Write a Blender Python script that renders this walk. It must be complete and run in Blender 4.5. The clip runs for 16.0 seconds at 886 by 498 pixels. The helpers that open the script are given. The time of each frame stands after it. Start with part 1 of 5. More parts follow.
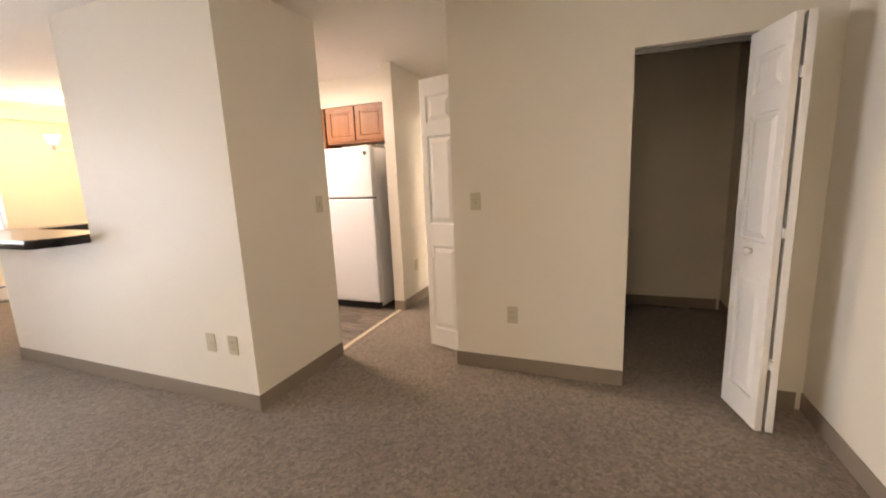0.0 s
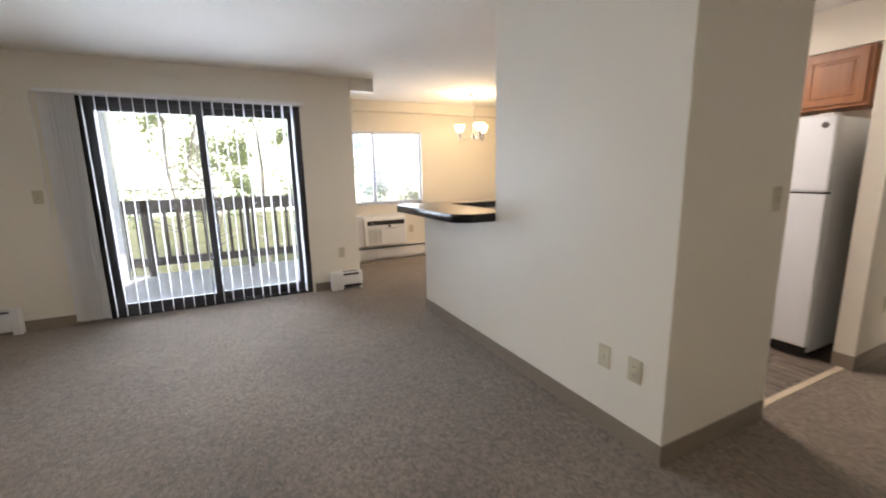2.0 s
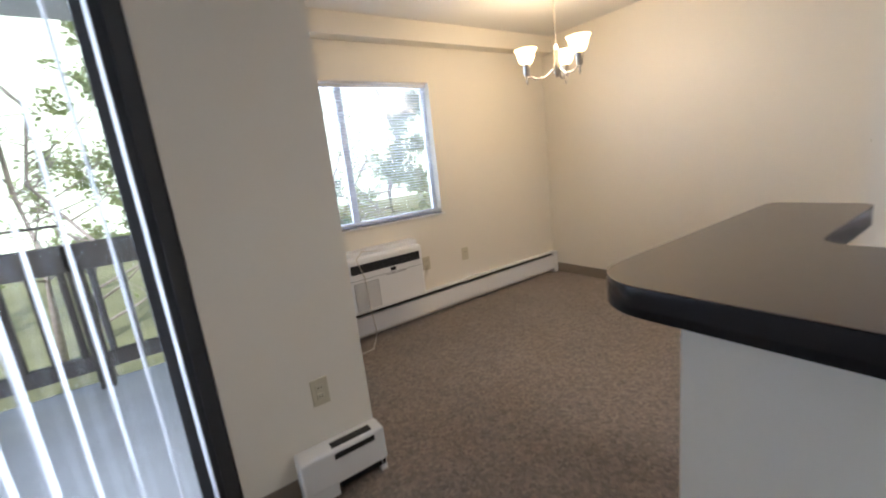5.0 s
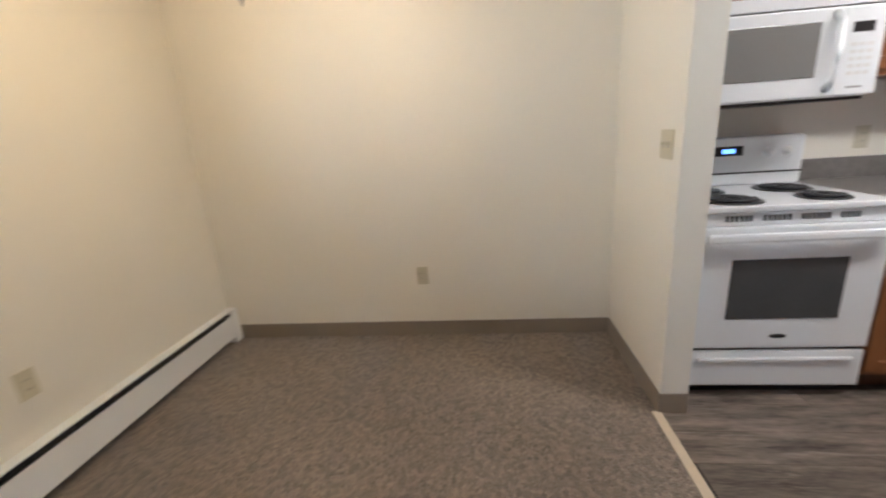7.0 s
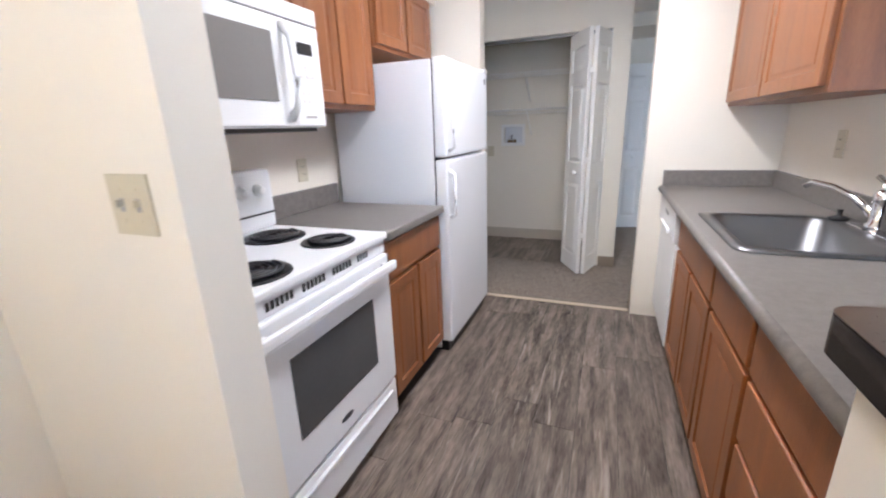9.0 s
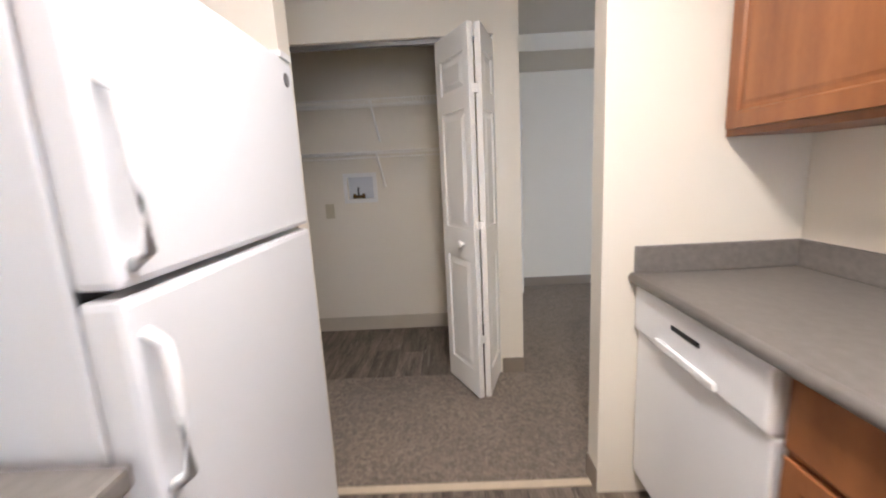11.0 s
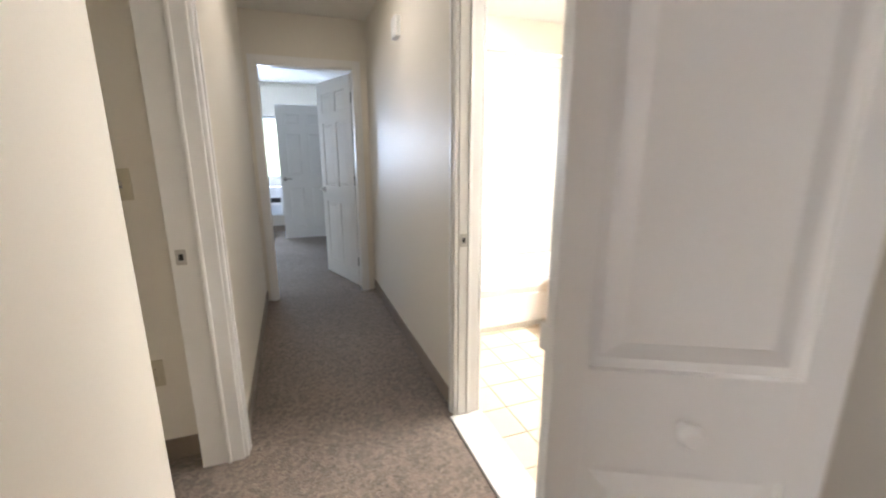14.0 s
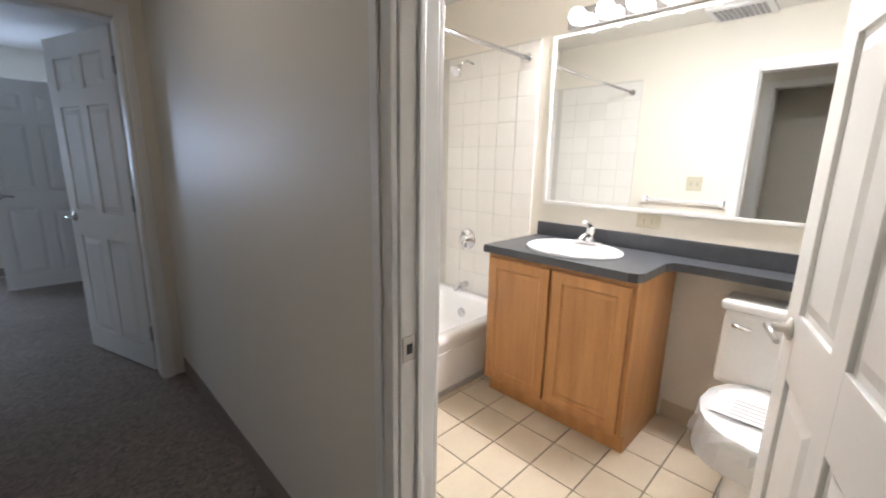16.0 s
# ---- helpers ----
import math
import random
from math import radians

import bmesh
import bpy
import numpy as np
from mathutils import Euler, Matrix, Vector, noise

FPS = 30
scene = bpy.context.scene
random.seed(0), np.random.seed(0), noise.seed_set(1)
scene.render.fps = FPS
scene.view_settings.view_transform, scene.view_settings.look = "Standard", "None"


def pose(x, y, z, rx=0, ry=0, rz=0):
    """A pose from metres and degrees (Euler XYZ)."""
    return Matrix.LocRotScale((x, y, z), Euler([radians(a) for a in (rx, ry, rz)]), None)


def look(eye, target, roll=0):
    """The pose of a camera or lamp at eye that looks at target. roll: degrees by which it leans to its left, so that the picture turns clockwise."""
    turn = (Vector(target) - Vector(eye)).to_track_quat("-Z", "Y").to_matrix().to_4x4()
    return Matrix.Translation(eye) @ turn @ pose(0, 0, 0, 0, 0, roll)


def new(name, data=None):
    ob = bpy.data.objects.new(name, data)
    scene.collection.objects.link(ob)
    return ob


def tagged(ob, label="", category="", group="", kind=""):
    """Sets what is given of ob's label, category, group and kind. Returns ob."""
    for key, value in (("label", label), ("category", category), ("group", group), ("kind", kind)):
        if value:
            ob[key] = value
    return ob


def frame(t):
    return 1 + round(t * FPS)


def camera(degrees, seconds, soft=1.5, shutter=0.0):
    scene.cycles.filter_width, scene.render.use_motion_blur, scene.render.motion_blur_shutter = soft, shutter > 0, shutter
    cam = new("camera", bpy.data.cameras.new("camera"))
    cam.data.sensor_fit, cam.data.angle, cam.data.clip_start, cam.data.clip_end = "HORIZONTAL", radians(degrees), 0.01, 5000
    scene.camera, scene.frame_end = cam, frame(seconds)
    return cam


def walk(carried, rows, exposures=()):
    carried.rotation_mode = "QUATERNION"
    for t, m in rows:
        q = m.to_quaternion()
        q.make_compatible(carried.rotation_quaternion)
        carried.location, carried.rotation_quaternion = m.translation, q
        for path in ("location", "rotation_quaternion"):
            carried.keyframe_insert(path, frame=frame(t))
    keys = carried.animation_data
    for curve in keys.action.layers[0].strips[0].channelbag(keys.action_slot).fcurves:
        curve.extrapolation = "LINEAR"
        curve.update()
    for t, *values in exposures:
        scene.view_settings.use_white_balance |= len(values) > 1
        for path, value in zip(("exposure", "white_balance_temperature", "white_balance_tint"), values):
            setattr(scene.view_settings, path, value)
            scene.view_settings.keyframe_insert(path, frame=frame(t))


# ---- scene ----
cam = camera(94.7, 16.0, 2.0, 0.4)
PATH = [
    (0, (0.796, 0.855, 1.343), (0.066, 2.684, 0.993), -2.4),
    (0.5, (0.8, 0.865, 1.348), (0.062, 2.689, 0.989), -2.0),
    (1, (0.661, 0.814, 1.33), (-0.559, 2.357, 0.973), -2.0),
    (1.5, (0.374, 0.84, 1.326), (-1.235, 1.971, 0.964), -1.3),
    (2, (-0.032, 0.929, 1.334), (-1.797, 1.797, 0.973), -1.1),
    (2.5, (-0.551, 1.05, 1.324), (-2.301, 1.95, 0.963), -3.0),
    (3, (-1.12, 1.163, 1.337), (-2.871, 2.072, 1.005), -4.8),
    (5.5, (-3.634, 1.732, 1.315), (-5.119, 2.989, 0.853), -7.3),
    (6, (-3.954, 1.996, 1.315), (-5.161, 3.507, 0.803), -6.3),
    (6.5, (-4.195, 2.336, 1.335), (-5.013, 4.076, 0.783), -5.5),
    (7, (-4.411, 2.61, 1.299), (-4.629, 4.522, 0.754), -4.0),
    (7.5, (-4.476, 2.902, 1.286), (-4.029, 4.77, 0.732), -3.8),
    (8, (-4.393, 3.22, 1.303), (-3.285, 4.79, 0.745), -3.8),
    (8.5, (-4.258, 3.477, 1.3), (-2.659, 4.552, 0.763), -2.9),
    (9, (-4.162, 3.585, 1.31), (-2.382, 4.302, 0.749), -2.1),
    (11.5, (-2.164, 3.932, 1.309), (-0.194, 3.936, 0.963), -3.1),
    (12, (-1.712, 3.92, 1.352), (0.253, 4.142, 1.12), -1.8),
    (12.5, (-1.328, 3.979, 1.337), (0.586, 4.503, 1.086), -0.3),
    (13, (-1.026, 4.094, 1.326), (0.694, 5.062, 1.003), 0.4),
    (13.5, (-0.851, 4.255, 1.34), (0.37, 5.788, 0.94), 0.7),
    (14, (-0.858, 4.501, 1.313), (-0.189, 6.329, 0.855), -0.1),
    (14.5, (-0.864, 4.797, 1.303), (-0.265, 6.634, 0.786), -0.9),
    (15, (-0.814, 5.118, 1.314), (0.066, 6.85, 0.839), -0.9),
    (15.5, (-0.719, 5.391, 1.331), (0.481, 6.932, 0.903), 0.1),
    (16, (-0.68, 5.548, 1.33), (0.698, 6.936, 0.912), 1.1),
]
# seconds, stops, kelvin, tint
EXPOSURE = [
    (0, 1.2, 8100, 22), (0.5, 1.2, 8100, 22), (1, 1.1, 7000, 17), (1.5, 0.65, 6800, 15), (2, 0.5, 6800, 15), (3, 0.05, 6700, 14),
    (5.5, 0.05, 6000, 13), (6.5, 0.15, 6300, 10), (7, 0.15, 5900, 10), (8, 0.5, 5400, 12), (9, 0.75, 5600, 14), (11.5, 0.7, 6700, 16),
    (12, 0.65, 7100, 14), (12.5, 0.85, 6700, 14), (13, 0.65, 7000, 14), (13.5, 0.75, 6600, 14), (14, 0.85, 6200, 14), (15, 0.2, 6000, 15), (15.5, -0.1, 6000, 15), (16, -0.3, 5900, 15),
]
walk(cam, [(t, look(eye, target, roll)) for t, eye, target, roll in PATH], EXPOSURE)

# ---- world, sun and lamps ----
world = bpy.data.worlds.new("sky")
scene.world = world
world.use_nodes = True
wn = world.node_tree
sky = wn.nodes.new("ShaderNodeTexSky")
sky.sky_type = "NISHITA"
sky.sun_disc = False
sky.sun_elevation = radians(48)
sky.sun_rotation = radians(100)
wn.links.new(sky.outputs[0], wn.nodes["Background"].inputs[0])
wn.nodes["Background"].inputs[1].default_value = 0.15


def lamp(name, kind, power, colour, m, size=0.1, size_y=None):
    data = bpy.data.lights.new(name, kind)
    data.energy, data.color = power, colour
    if kind == "AREA":
        data.shape, data.size = "RECTANGLE", size
        data.size_y = size_y or size
    elif kind == "SUN":
        data.angle = size
    else:
        data.shadow_soft_size = size
    ob = new(name, data)
    ob.matrix_world = m
    return ob


# the sun stands over the far side of the house, so the balcony side is in open shade
lamp("sun", "SUN", 5.0, (1.0, 0.95, 0.86), look((60, -30, 70), (0, 0, 0)), radians(0.6))
# sky light in the glazed openings
SKYC = (0.70, 0.83, 1.0)
lamp("slider_daylight", "AREA", 122, SKYC, look((-5.15, 0.67, 1.1), (0, 0.67, 0.7)), 1.8, 1.9)
lamp("dining_daylight", "AREA", 40, SKYC, look((-6.45, 3.0, 1.45), (0, 3.0, 1.0)), 1.15, 1.0)
lamp("bedroom_daylight", "AREA", 75, (0.62, 0.77, 1.0), look((-1.35, 12.2, 1.5), (-1.35, 0, 0.9)), 1.2, 1.0)

# ---- materials ----


def mat(name, colour, rough=0.6, scale=6.0, vary=0.06, bump=0.0, bscale=80.0, metal=0.0, spec=0.5, stretch=(1, 1, 1), colour2=None,
        per_object=0.0, bdist=0.002, coat=0.0):
    """A two-scale procedural surface: broad patches and fine grain, with relief."""
    m = bpy.data.materials.new(name)
    m.use_nodes = True
    n, lk = m.node_tree.nodes, m.node_tree.links
    b = n["Principled BSDF"]
    co = n.new("ShaderNodeTexCoord")
    mp = n.new("ShaderNodeMapping")
    mp.inputs["Scale"].default_value = stretch
    if per_object:
        rnd, far, shift = n.new("ShaderNodeObjectInfo"), n.new("ShaderNodeMath"), n.new("ShaderNodeVectorMath")
        far.operation, far.inputs[1].default_value = "MULTIPLY", 40.0
        lk.new(rnd.outputs["Random"], far.inputs[0])
        lk.new(co.outputs["Object"], shift.inputs[0])
        lk.new(far.outputs[0], shift.inputs[1])
        lk.new(shift.outputs[0], mp.inputs[0])
    else:
        lk.new(co.outputs["Object"], mp.inputs[0])
    a, c = n.new("ShaderNodeTexNoise"), n.new("ShaderNodeTexNoise")
    a.inputs["Scale"].default_value, c.inputs["Scale"].default_value = scale, bscale
    a.inputs["Detail"].default_value, c.inputs["Detail"].default_value = 5, 3
    lk.new(mp.outputs[0], a.inputs[0])
    lk.new(mp.outputs[0], c.inputs[0])
    mix = n.new("ShaderNodeMix")
    mix.data_type = "RGBA"
    lo = [v * (1 - vary) for v in colour]
    hi = colour2 or [min(1, v * (1 + vary)) for v in colour]
    mix.inputs[6].default_value, mix.inputs[7].default_value = (*lo, 1), (*hi, 1)
    ad = n.new("ShaderNodeMath")
    ad.operation = "MULTIPLY_ADD"
    ad.inputs[1].default_value = 0.35
    lk.new(c.outputs[0], ad.inputs[0])
    mu = n.new("ShaderNodeMath")
    mu.operation = "MULTIPLY"
    mu.inputs[1].default_value = 0.65
    lk.new(a.outputs[0], mu.inputs[0])
    lk.new(mu.outputs[0], ad.inputs[2])
    st = n.new("ShaderNodeMapRange")
    st.inputs[1].default_value, st.inputs[2].default_value = 0.3, 0.7
    lk.new(ad.outputs[0], st.inputs[0])
    lk.new(st.outputs[0], mix.inputs[0])
    out = mix.outputs[2]
    if per_object:
        info, hs = n.new("ShaderNodeObjectInfo"), n.new("ShaderNodeHueSaturation")
        mr = n.new("ShaderNodeMapRange")
        mr.inputs[3].default_value, mr.inputs[4].default_value = 1 - per_object, 1 + per_object
        lk.new(info.outputs["Random"], mr.inputs[0])
        lk.new(mr.outputs[0], hs.inputs["Value"])
        lk.new(out, hs.inputs["Color"])
        out = hs.outputs[0]
    lk.new(out, b.inputs["Base Color"])
    b.inputs["Metallic"].default_value = metal
    b.inputs["Specular IOR Level"].default_value = spec
    b.inputs["Coat Weight"].default_value = coat
    rr = n.new("ShaderNodeMapRange")
    rr.inputs[3].default_value, rr.inputs[4].default_value = max(0.02, rough - 0.06), min(1, rough + 0.06)
    lk.new(a.outputs[0], rr.inputs[0])
    lk.new(rr.outputs[0], b.inputs["Roughness"])
    if bump:
        bp = n.new("ShaderNodeBump")
        bp.inputs["Strength"].default_value, bp.inputs["Distance"].default_value = bump, bdist
        lk.new(c.outputs[0], bp.inputs["Height"])
        lk.new(bp.outputs[0], b.inputs["Normal"])
    return m


def glow(name, colour, power):
    m = bpy.data.materials.new(name)
    m.use_nodes = True
    b = m.node_tree.nodes["Principled BSDF"]
    b.inputs["Base Color"].default_value = (*colour, 1)
    b.inputs["Emission Color"].default_value = (*colour, 1)
    b.inputs["Emission Strength"].default_value = power
    return m


def carpet_mat():
    m = mat("carpet", (0.20, 0.157, 0.122), 0.95, 1.3, 0.22, 1.0, 110, spec=0.1, bdist=0.008)
    n, lk = m.node_tree.nodes, m.node_tree.links
    b = n["Principled BSDF"]
    b.inputs["Sheen Weight"].default_value = 0.25
    b.inputs["Sheen Roughness"].default_value = 0.6
    src = b.inputs["Base Color"].links[0].from_socket
    co, f = n.new("ShaderNodeTexCoord"), n.new("ShaderNodeTexVoronoi")
    f.inputs["Scale"].default_value = 62
    lk.new(co.outputs["Object"], f.inputs[0])
    hs, mr = n.new("ShaderNodeHueSaturation"), n.new("ShaderNodeMapRange")
    rgb = n.new("ShaderNodeRGBToBW")
    lk.new(f.outputs["Color"], rgb.inputs[0])
    mr.inputs[3].default_value, mr.inputs[4].default_value = 0.58, 1.42
    lk.new(rgb.outputs[0], mr.inputs[0])
    lk.new(mr.outputs[0], hs.inputs["Value"])
    lk.new(src, hs.inputs["Color"])
    lk.new(hs.outputs[0], b.inputs["Base Color"])
    return m


WALL = mat("wall_paint", (0.78, 0.735, 0.645), 0.48, 1.5, 0.02, 0.12, 220, spec=0.35)
CEIL = mat("ceiling_paint", (0.80, 0.78, 0.73), 0.9, 2, 0.02, 0.3, 160, spec=0.2)
CARPET = carpet_mat()
BASE = mat("vinyl_base", (0.25, 0.205, 0.16), 0.5, 5, 0.05)
BASE_PALE = mat("pale_vinyl_base", (0.50, 0.45, 0.37), 0.5, 5, 0.05)
WHITE = mat("white_gloss_paint", (0.82, 0.81, 0.78), 0.35, 3, 0.02, 0.05, 120)
ENAMEL = mat("white_enamel", (0.80, 0.81, 0.82), 0.22, 3, 0.015, 0.0)
FRIDGE = mat("textured_white_enamel", (0.78, 0.80, 0.83), 0.32, 3, 0.015, 0.25, 500, bdist=0.001)
PLASTIC = mat("white_plastic", (0.80, 0.80, 0.79), 0.4, 4, 0.02)
IVORY = mat("ivory_plastic", (0.56, 0.51, 0.38), 0.4, 8, 0.04)
PLANK = mat("grey_vinyl_plank", (0.075, 0.055, 0.042), 0.40, 3.0, 0.6, 0.35, 16, stretch=(1.2, 8, 1), colour2=(0.285, 0.232, 0.19), per_object=0.2, spec=0.35)
SEAM = mat("plank_seam", (0.05, 0.043, 0.037), 0.7)
WOOD = mat("orange_maple", (0.215, 0.076, 0.026), 0.38, 2.2, 0.16, 0.15, 45, stretch=(9, 9, 1.0), colour2=(0.33, 0.128, 0.045), per_object=0.06)
WOOD2 = mat("honey_maple", (0.42, 0.19, 0.06), 0.38, 2.2, 0.12, 0.15, 45, stretch=(9, 9, 1.0), colour2=(0.56, 0.28, 0.095), per_object=0.05)
DARKWOOD = mat("toe_kick", (0.10, 0.045, 0.02), 0.6)
COUNTER = mat("grey_laminate", (0.165, 0.15, 0.137), 0.42, 40, 0.14, 0.05, 300, colour2=(0.215, 0.198, 0.182))
BARTOP = mat("taupe_laminate", (0.075, 0.056, 0.042), 0.3, 160, 0.10)
BARDARK = mat("black_laminate_edge", (0.012, 0.012, 0.014), 0.22, 20, 0.2)
SLATE = mat("slate_laminate", (0.052, 0.055, 0.062), 0.35, 40, 0.15)
CHROME = mat("chrome", (0.72, 0.72, 0.74), 0.12, 5, 0.02, metal=1.0)
NICKEL = mat("satin_nickel", (0.50, 0.48, 0.45), 0.3, 5, 0.03, metal=1.0)
STEEL = mat("brushed_steel", (0.20, 0.20, 0.205), 0.42, 4, 0.05, 0.1, 200, metal=1.0)
BRASS = mat("tarnished_brass", (0.16, 0.10, 0.04), 0.35, 20, 0.2, metal=1.0)
BLACK = mat("black_plastic", (0.012, 0.012, 0.013), 0.35, 10, 0.1)
COIL = mat("burner_coil", (0.02, 0.02, 0.022), 0.5, 30, 0.3)
BRONZE = mat("dark_bronze_aluminium", (0.045, 0.045, 0.048), 0.4, 8, 0.1, metal=0.3)
PALEFRAME = mat("pale_aluminium", (0.62, 0.64, 0.68), 0.4, 5, 0.03)
VANE = mat("vertical_blind_vinyl", (0.74, 0.74, 0.75), 0.5, 4, 0.02)
SLAT = mat("mini_blind_slat", (0.72, 0.74, 0.78), 0.4, 4, 0.02)
OVEN = mat("oven_window", (0.075, 0.078, 0.08), 0.12, 6, 0.1)
MWIN = mat("microwave_mesh_window", (0.21, 0.208, 0.20), 0.22, 4, 0.04)
STRIP = mat("seam_strip", (0.60, 0.50, 0.37), 0.5, 12, 0.08)
THRESH = mat("white_threshold", (0.72, 0.70, 0.66), 0.35, 10, 0.05)
TILE_F = mat("cream_floor_tile", (0.62, 0.53, 0.40), 0.3, 9, 0.05, per_object=0.05)
GROUT_F = mat("brown_grout", (0.20, 0.165, 0.125), 0.9)
TILE_W = mat("white_wall_tile", (0.80, 0.78, 0.73), 0.15, 6, 0.02, per_object=0.02)
GROUT_W = mat("pale_grout", (0.62, 0.60, 0.55), 0.9)
CERAMIC = mat("white_porcelain", (0.83, 0.82, 0.80), 0.1, 3, 0.01)
DECK = mat("grey_deck", (0.58, 0.58, 0.60), 0.7, 4, 0.08, 0.2, 90)
RAIL = mat("grey_brown_rail", (0.10, 0.085, 0.075), 0.7, 6, 0.15, 0.2, 60)
PAPER = mat("printed_paper", (0.70, 0.68, 0.66), 0.7)
INK_SHADE = mat("grey_ink_and_shade", (0.35, 0.34, 0.34), 0.8)
CORD = mat("cream_cord", (0.62, 0.58, 0.50), 0.5)
RED = mat("red_plastic", (0.55, 0.04, 0.06), 0.4)
BARK = mat("bark", (0.36, 0.32, 0.29), 0.9, 8, 0.3, 0.6, 40)
LEAF = mat("spring_leaf", (0.22, 0.27, 0.11), 0.6, 3, 0.3, colour2=(0.36, 0.40, 0.19))
NEEDLE = mat("conifer_needle", (0.10, 0.18, 0.10), 0.7, 3, 0.3, colour2=(0.17, 0.26, 0.14))
GRASS = mat("grass", (0.20, 0.21, 0.11), 0.9, 0.4, 0.3, 0.5, 30)


def weathered(m):
    """Long pale scrapes and dark streaks along the boards."""
    n, lk = m.node_tree.nodes, m.node_tree.links
    b = n["Principled BSDF"]
    src = b.inputs["Base Color"].links[0].from_socket
    co, rnd, sh, mp, nz, mr, mx = (n.new(k) for k in ("ShaderNodeTexCoord", "ShaderNodeObjectInfo", "ShaderNodeVectorMath", "ShaderNodeMapping", "ShaderNodeTexNoise", "ShaderNodeMapRange", "ShaderNodeMix"))
    sc = n.new("ShaderNodeMath")
    sc.operation, sc.inputs[1].default_value = "MULTIPLY", 70.0
    lk.new(rnd.outputs["Random"], sc.inputs[0])
    lk.new(co.outputs["Object"], sh.inputs[0])
    lk.new(sc.outputs[0], sh.inputs[1])
    lk.new(sh.outputs[0], mp.inputs[0])
    mp.inputs["Scale"].default_value = (3.5, 42, 1)
    lk.new(mp.outputs[0], nz.inputs[0])
    nz.inputs["Scale"].default_value, nz.inputs["Detail"].default_value, nz.inputs["Distortion"].default_value = 1.0, 6, 0.6
    mr.inputs[1].default_value, mr.inputs[2].default_value, mr.inputs[4].default_value = 0.60, 0.74, 0.8
    lk.new(nz.outputs[0], mr.inputs[0])
    mx.data_type = "RGBA"
    lk.new(mr.outputs[0], mx.inputs[0])
    lk.new(src, mx.inputs[6])
    mx.inputs[7].default_value = (0.36, 0.32, 0.275, 1)
    lk.new(mx.outputs[2], b.inputs["Base Color"])


weathered(PLANK)


def let_light_through(m, colour):
    """Thin leaves pass part of the sun."""
    n, lk = m.node_tree.nodes, m.node_tree.links
    t, mx = n.new("ShaderNodeBsdfTranslucent"), n.new("ShaderNodeMixShader")
    t.inputs[0].default_value = (*colour, 1)
    mx.inputs[0].default_value = 0.5
    lk.new(n["Principled BSDF"].outputs[0], mx.inputs[1])
    lk.new(t.outputs[0], mx.inputs[2])
    lk.new(mx.outputs[0], n["Material Output"].inputs[0])


let_light_through(LEAF, (0.50, 0.58, 0.30))
let_light_through(NEEDLE, (0.24, 0.38, 0.26))
BULB = glow("warm_bulb", (1.0, 0.74, 0.42), 25)
VBULB = glow("vanity_bulb", (1.0, 0.93, 0.82), 9)
DIFFUSER = glow("ceiling_diffuser", (1.0, 0.90, 0.76), 7)
DISPLAY = glow("blue_display", (0.15, 0.35, 1.0), 3)


def glass_mat(name, rough=0.0):
    m = bpy.data.materials.new(name)
    m.use_nodes = True
    n, lk = m.node_tree.nodes, m.node_tree.links
    n.clear()
    o, t, g, mx = n.new("ShaderNodeOutputMaterial"), n.new("ShaderNodeBsdfTransparent"), n.new("ShaderNodeBsdfGlossy"), n.new("ShaderNodeMixShader")
    fr = n.new("ShaderNodeFresnel")
    g.inputs["Roughness"].default_value = 0.02
    lk.new(fr.outputs[0], mx.inputs[0])
    lk.new(t.outputs[0], mx.inputs[1])
    lk.new(g.outputs[0], mx.inputs[2])
    lk.new(mx.outputs[0], o.inputs[0])
    return m


GLASS = glass_mat("window_glass")
MIRROR = mat("mirror_silver", (0.86, 0.88, 0.88), 0.02, 2, 0.0, metal=1.0)
MIRROR.node_tree.nodes["Principled BSDF"].inputs["Roughness"].default_value = 0.01
for lk_ in list(MIRROR.node_tree.nodes["Principled BSDF"].inputs["Roughness"].links):
    MIRROR.node_tree.links.remove(lk_)
FROST = bpy.data.materials.new("frosted_shade")
FROST.use_nodes = True
fb = FROST.node_tree.nodes["Principled BSDF"]
fb.inputs["Base Color"].default_value = (0.95, 0.86, 0.70, 1)
fb.inputs["Transmission Weight"].default_value = 0.65
fb.inputs["Roughness"].default_value = 0.6
fb.inputs["Emission Color"].default_value = (1.0, 0.72, 0.38, 1)
fb.inputs["Emission Strength"].default_value = 2.2
FILM = bpy.data.materials.new("clear_film")
FILM.use_nodes = True
fb = FILM.node_tree.nodes["Principled BSDF"]
fb.inputs["Base Color"].default_value = (0.9, 0.9, 0.9, 1)
fb.inputs["Alpha"].default_value = 0.35
fb.inputs["Roughness"].default_value = 0.15

# ---- mesh helpers ----


def bx(bm, x0, x1, y0, y1, z0, z1, bev=0.0, m=None):
    """A box, with bevelled edges where bev is given, turned by m."""
    r = bmesh.ops.create_cube(bm, size=1.0)
    vs = r["verts"]
    for v in vs:
        v.co = Vector(((x0 + x1) / 2 + v.co.x * (x1 - x0), (y0 + y1) / 2 + v.co.y * (y1 - y0), (z0 + z1) / 2 + v.co.z * (z1 - z0)))
    if bev:
        es = list({e for v in vs for e in v.link_edges})
        r = bmesh.ops.bevel(bm, geom=es, offset=bev, segments=2, affect="EDGES", profile=0.6)
        vs = list({v for f in r["faces"] for v in f.verts})
        vs = list(set(vs))
    if m is not None:
        bmesh.ops.transform(bm, matrix=m, verts=vs)
    return vs


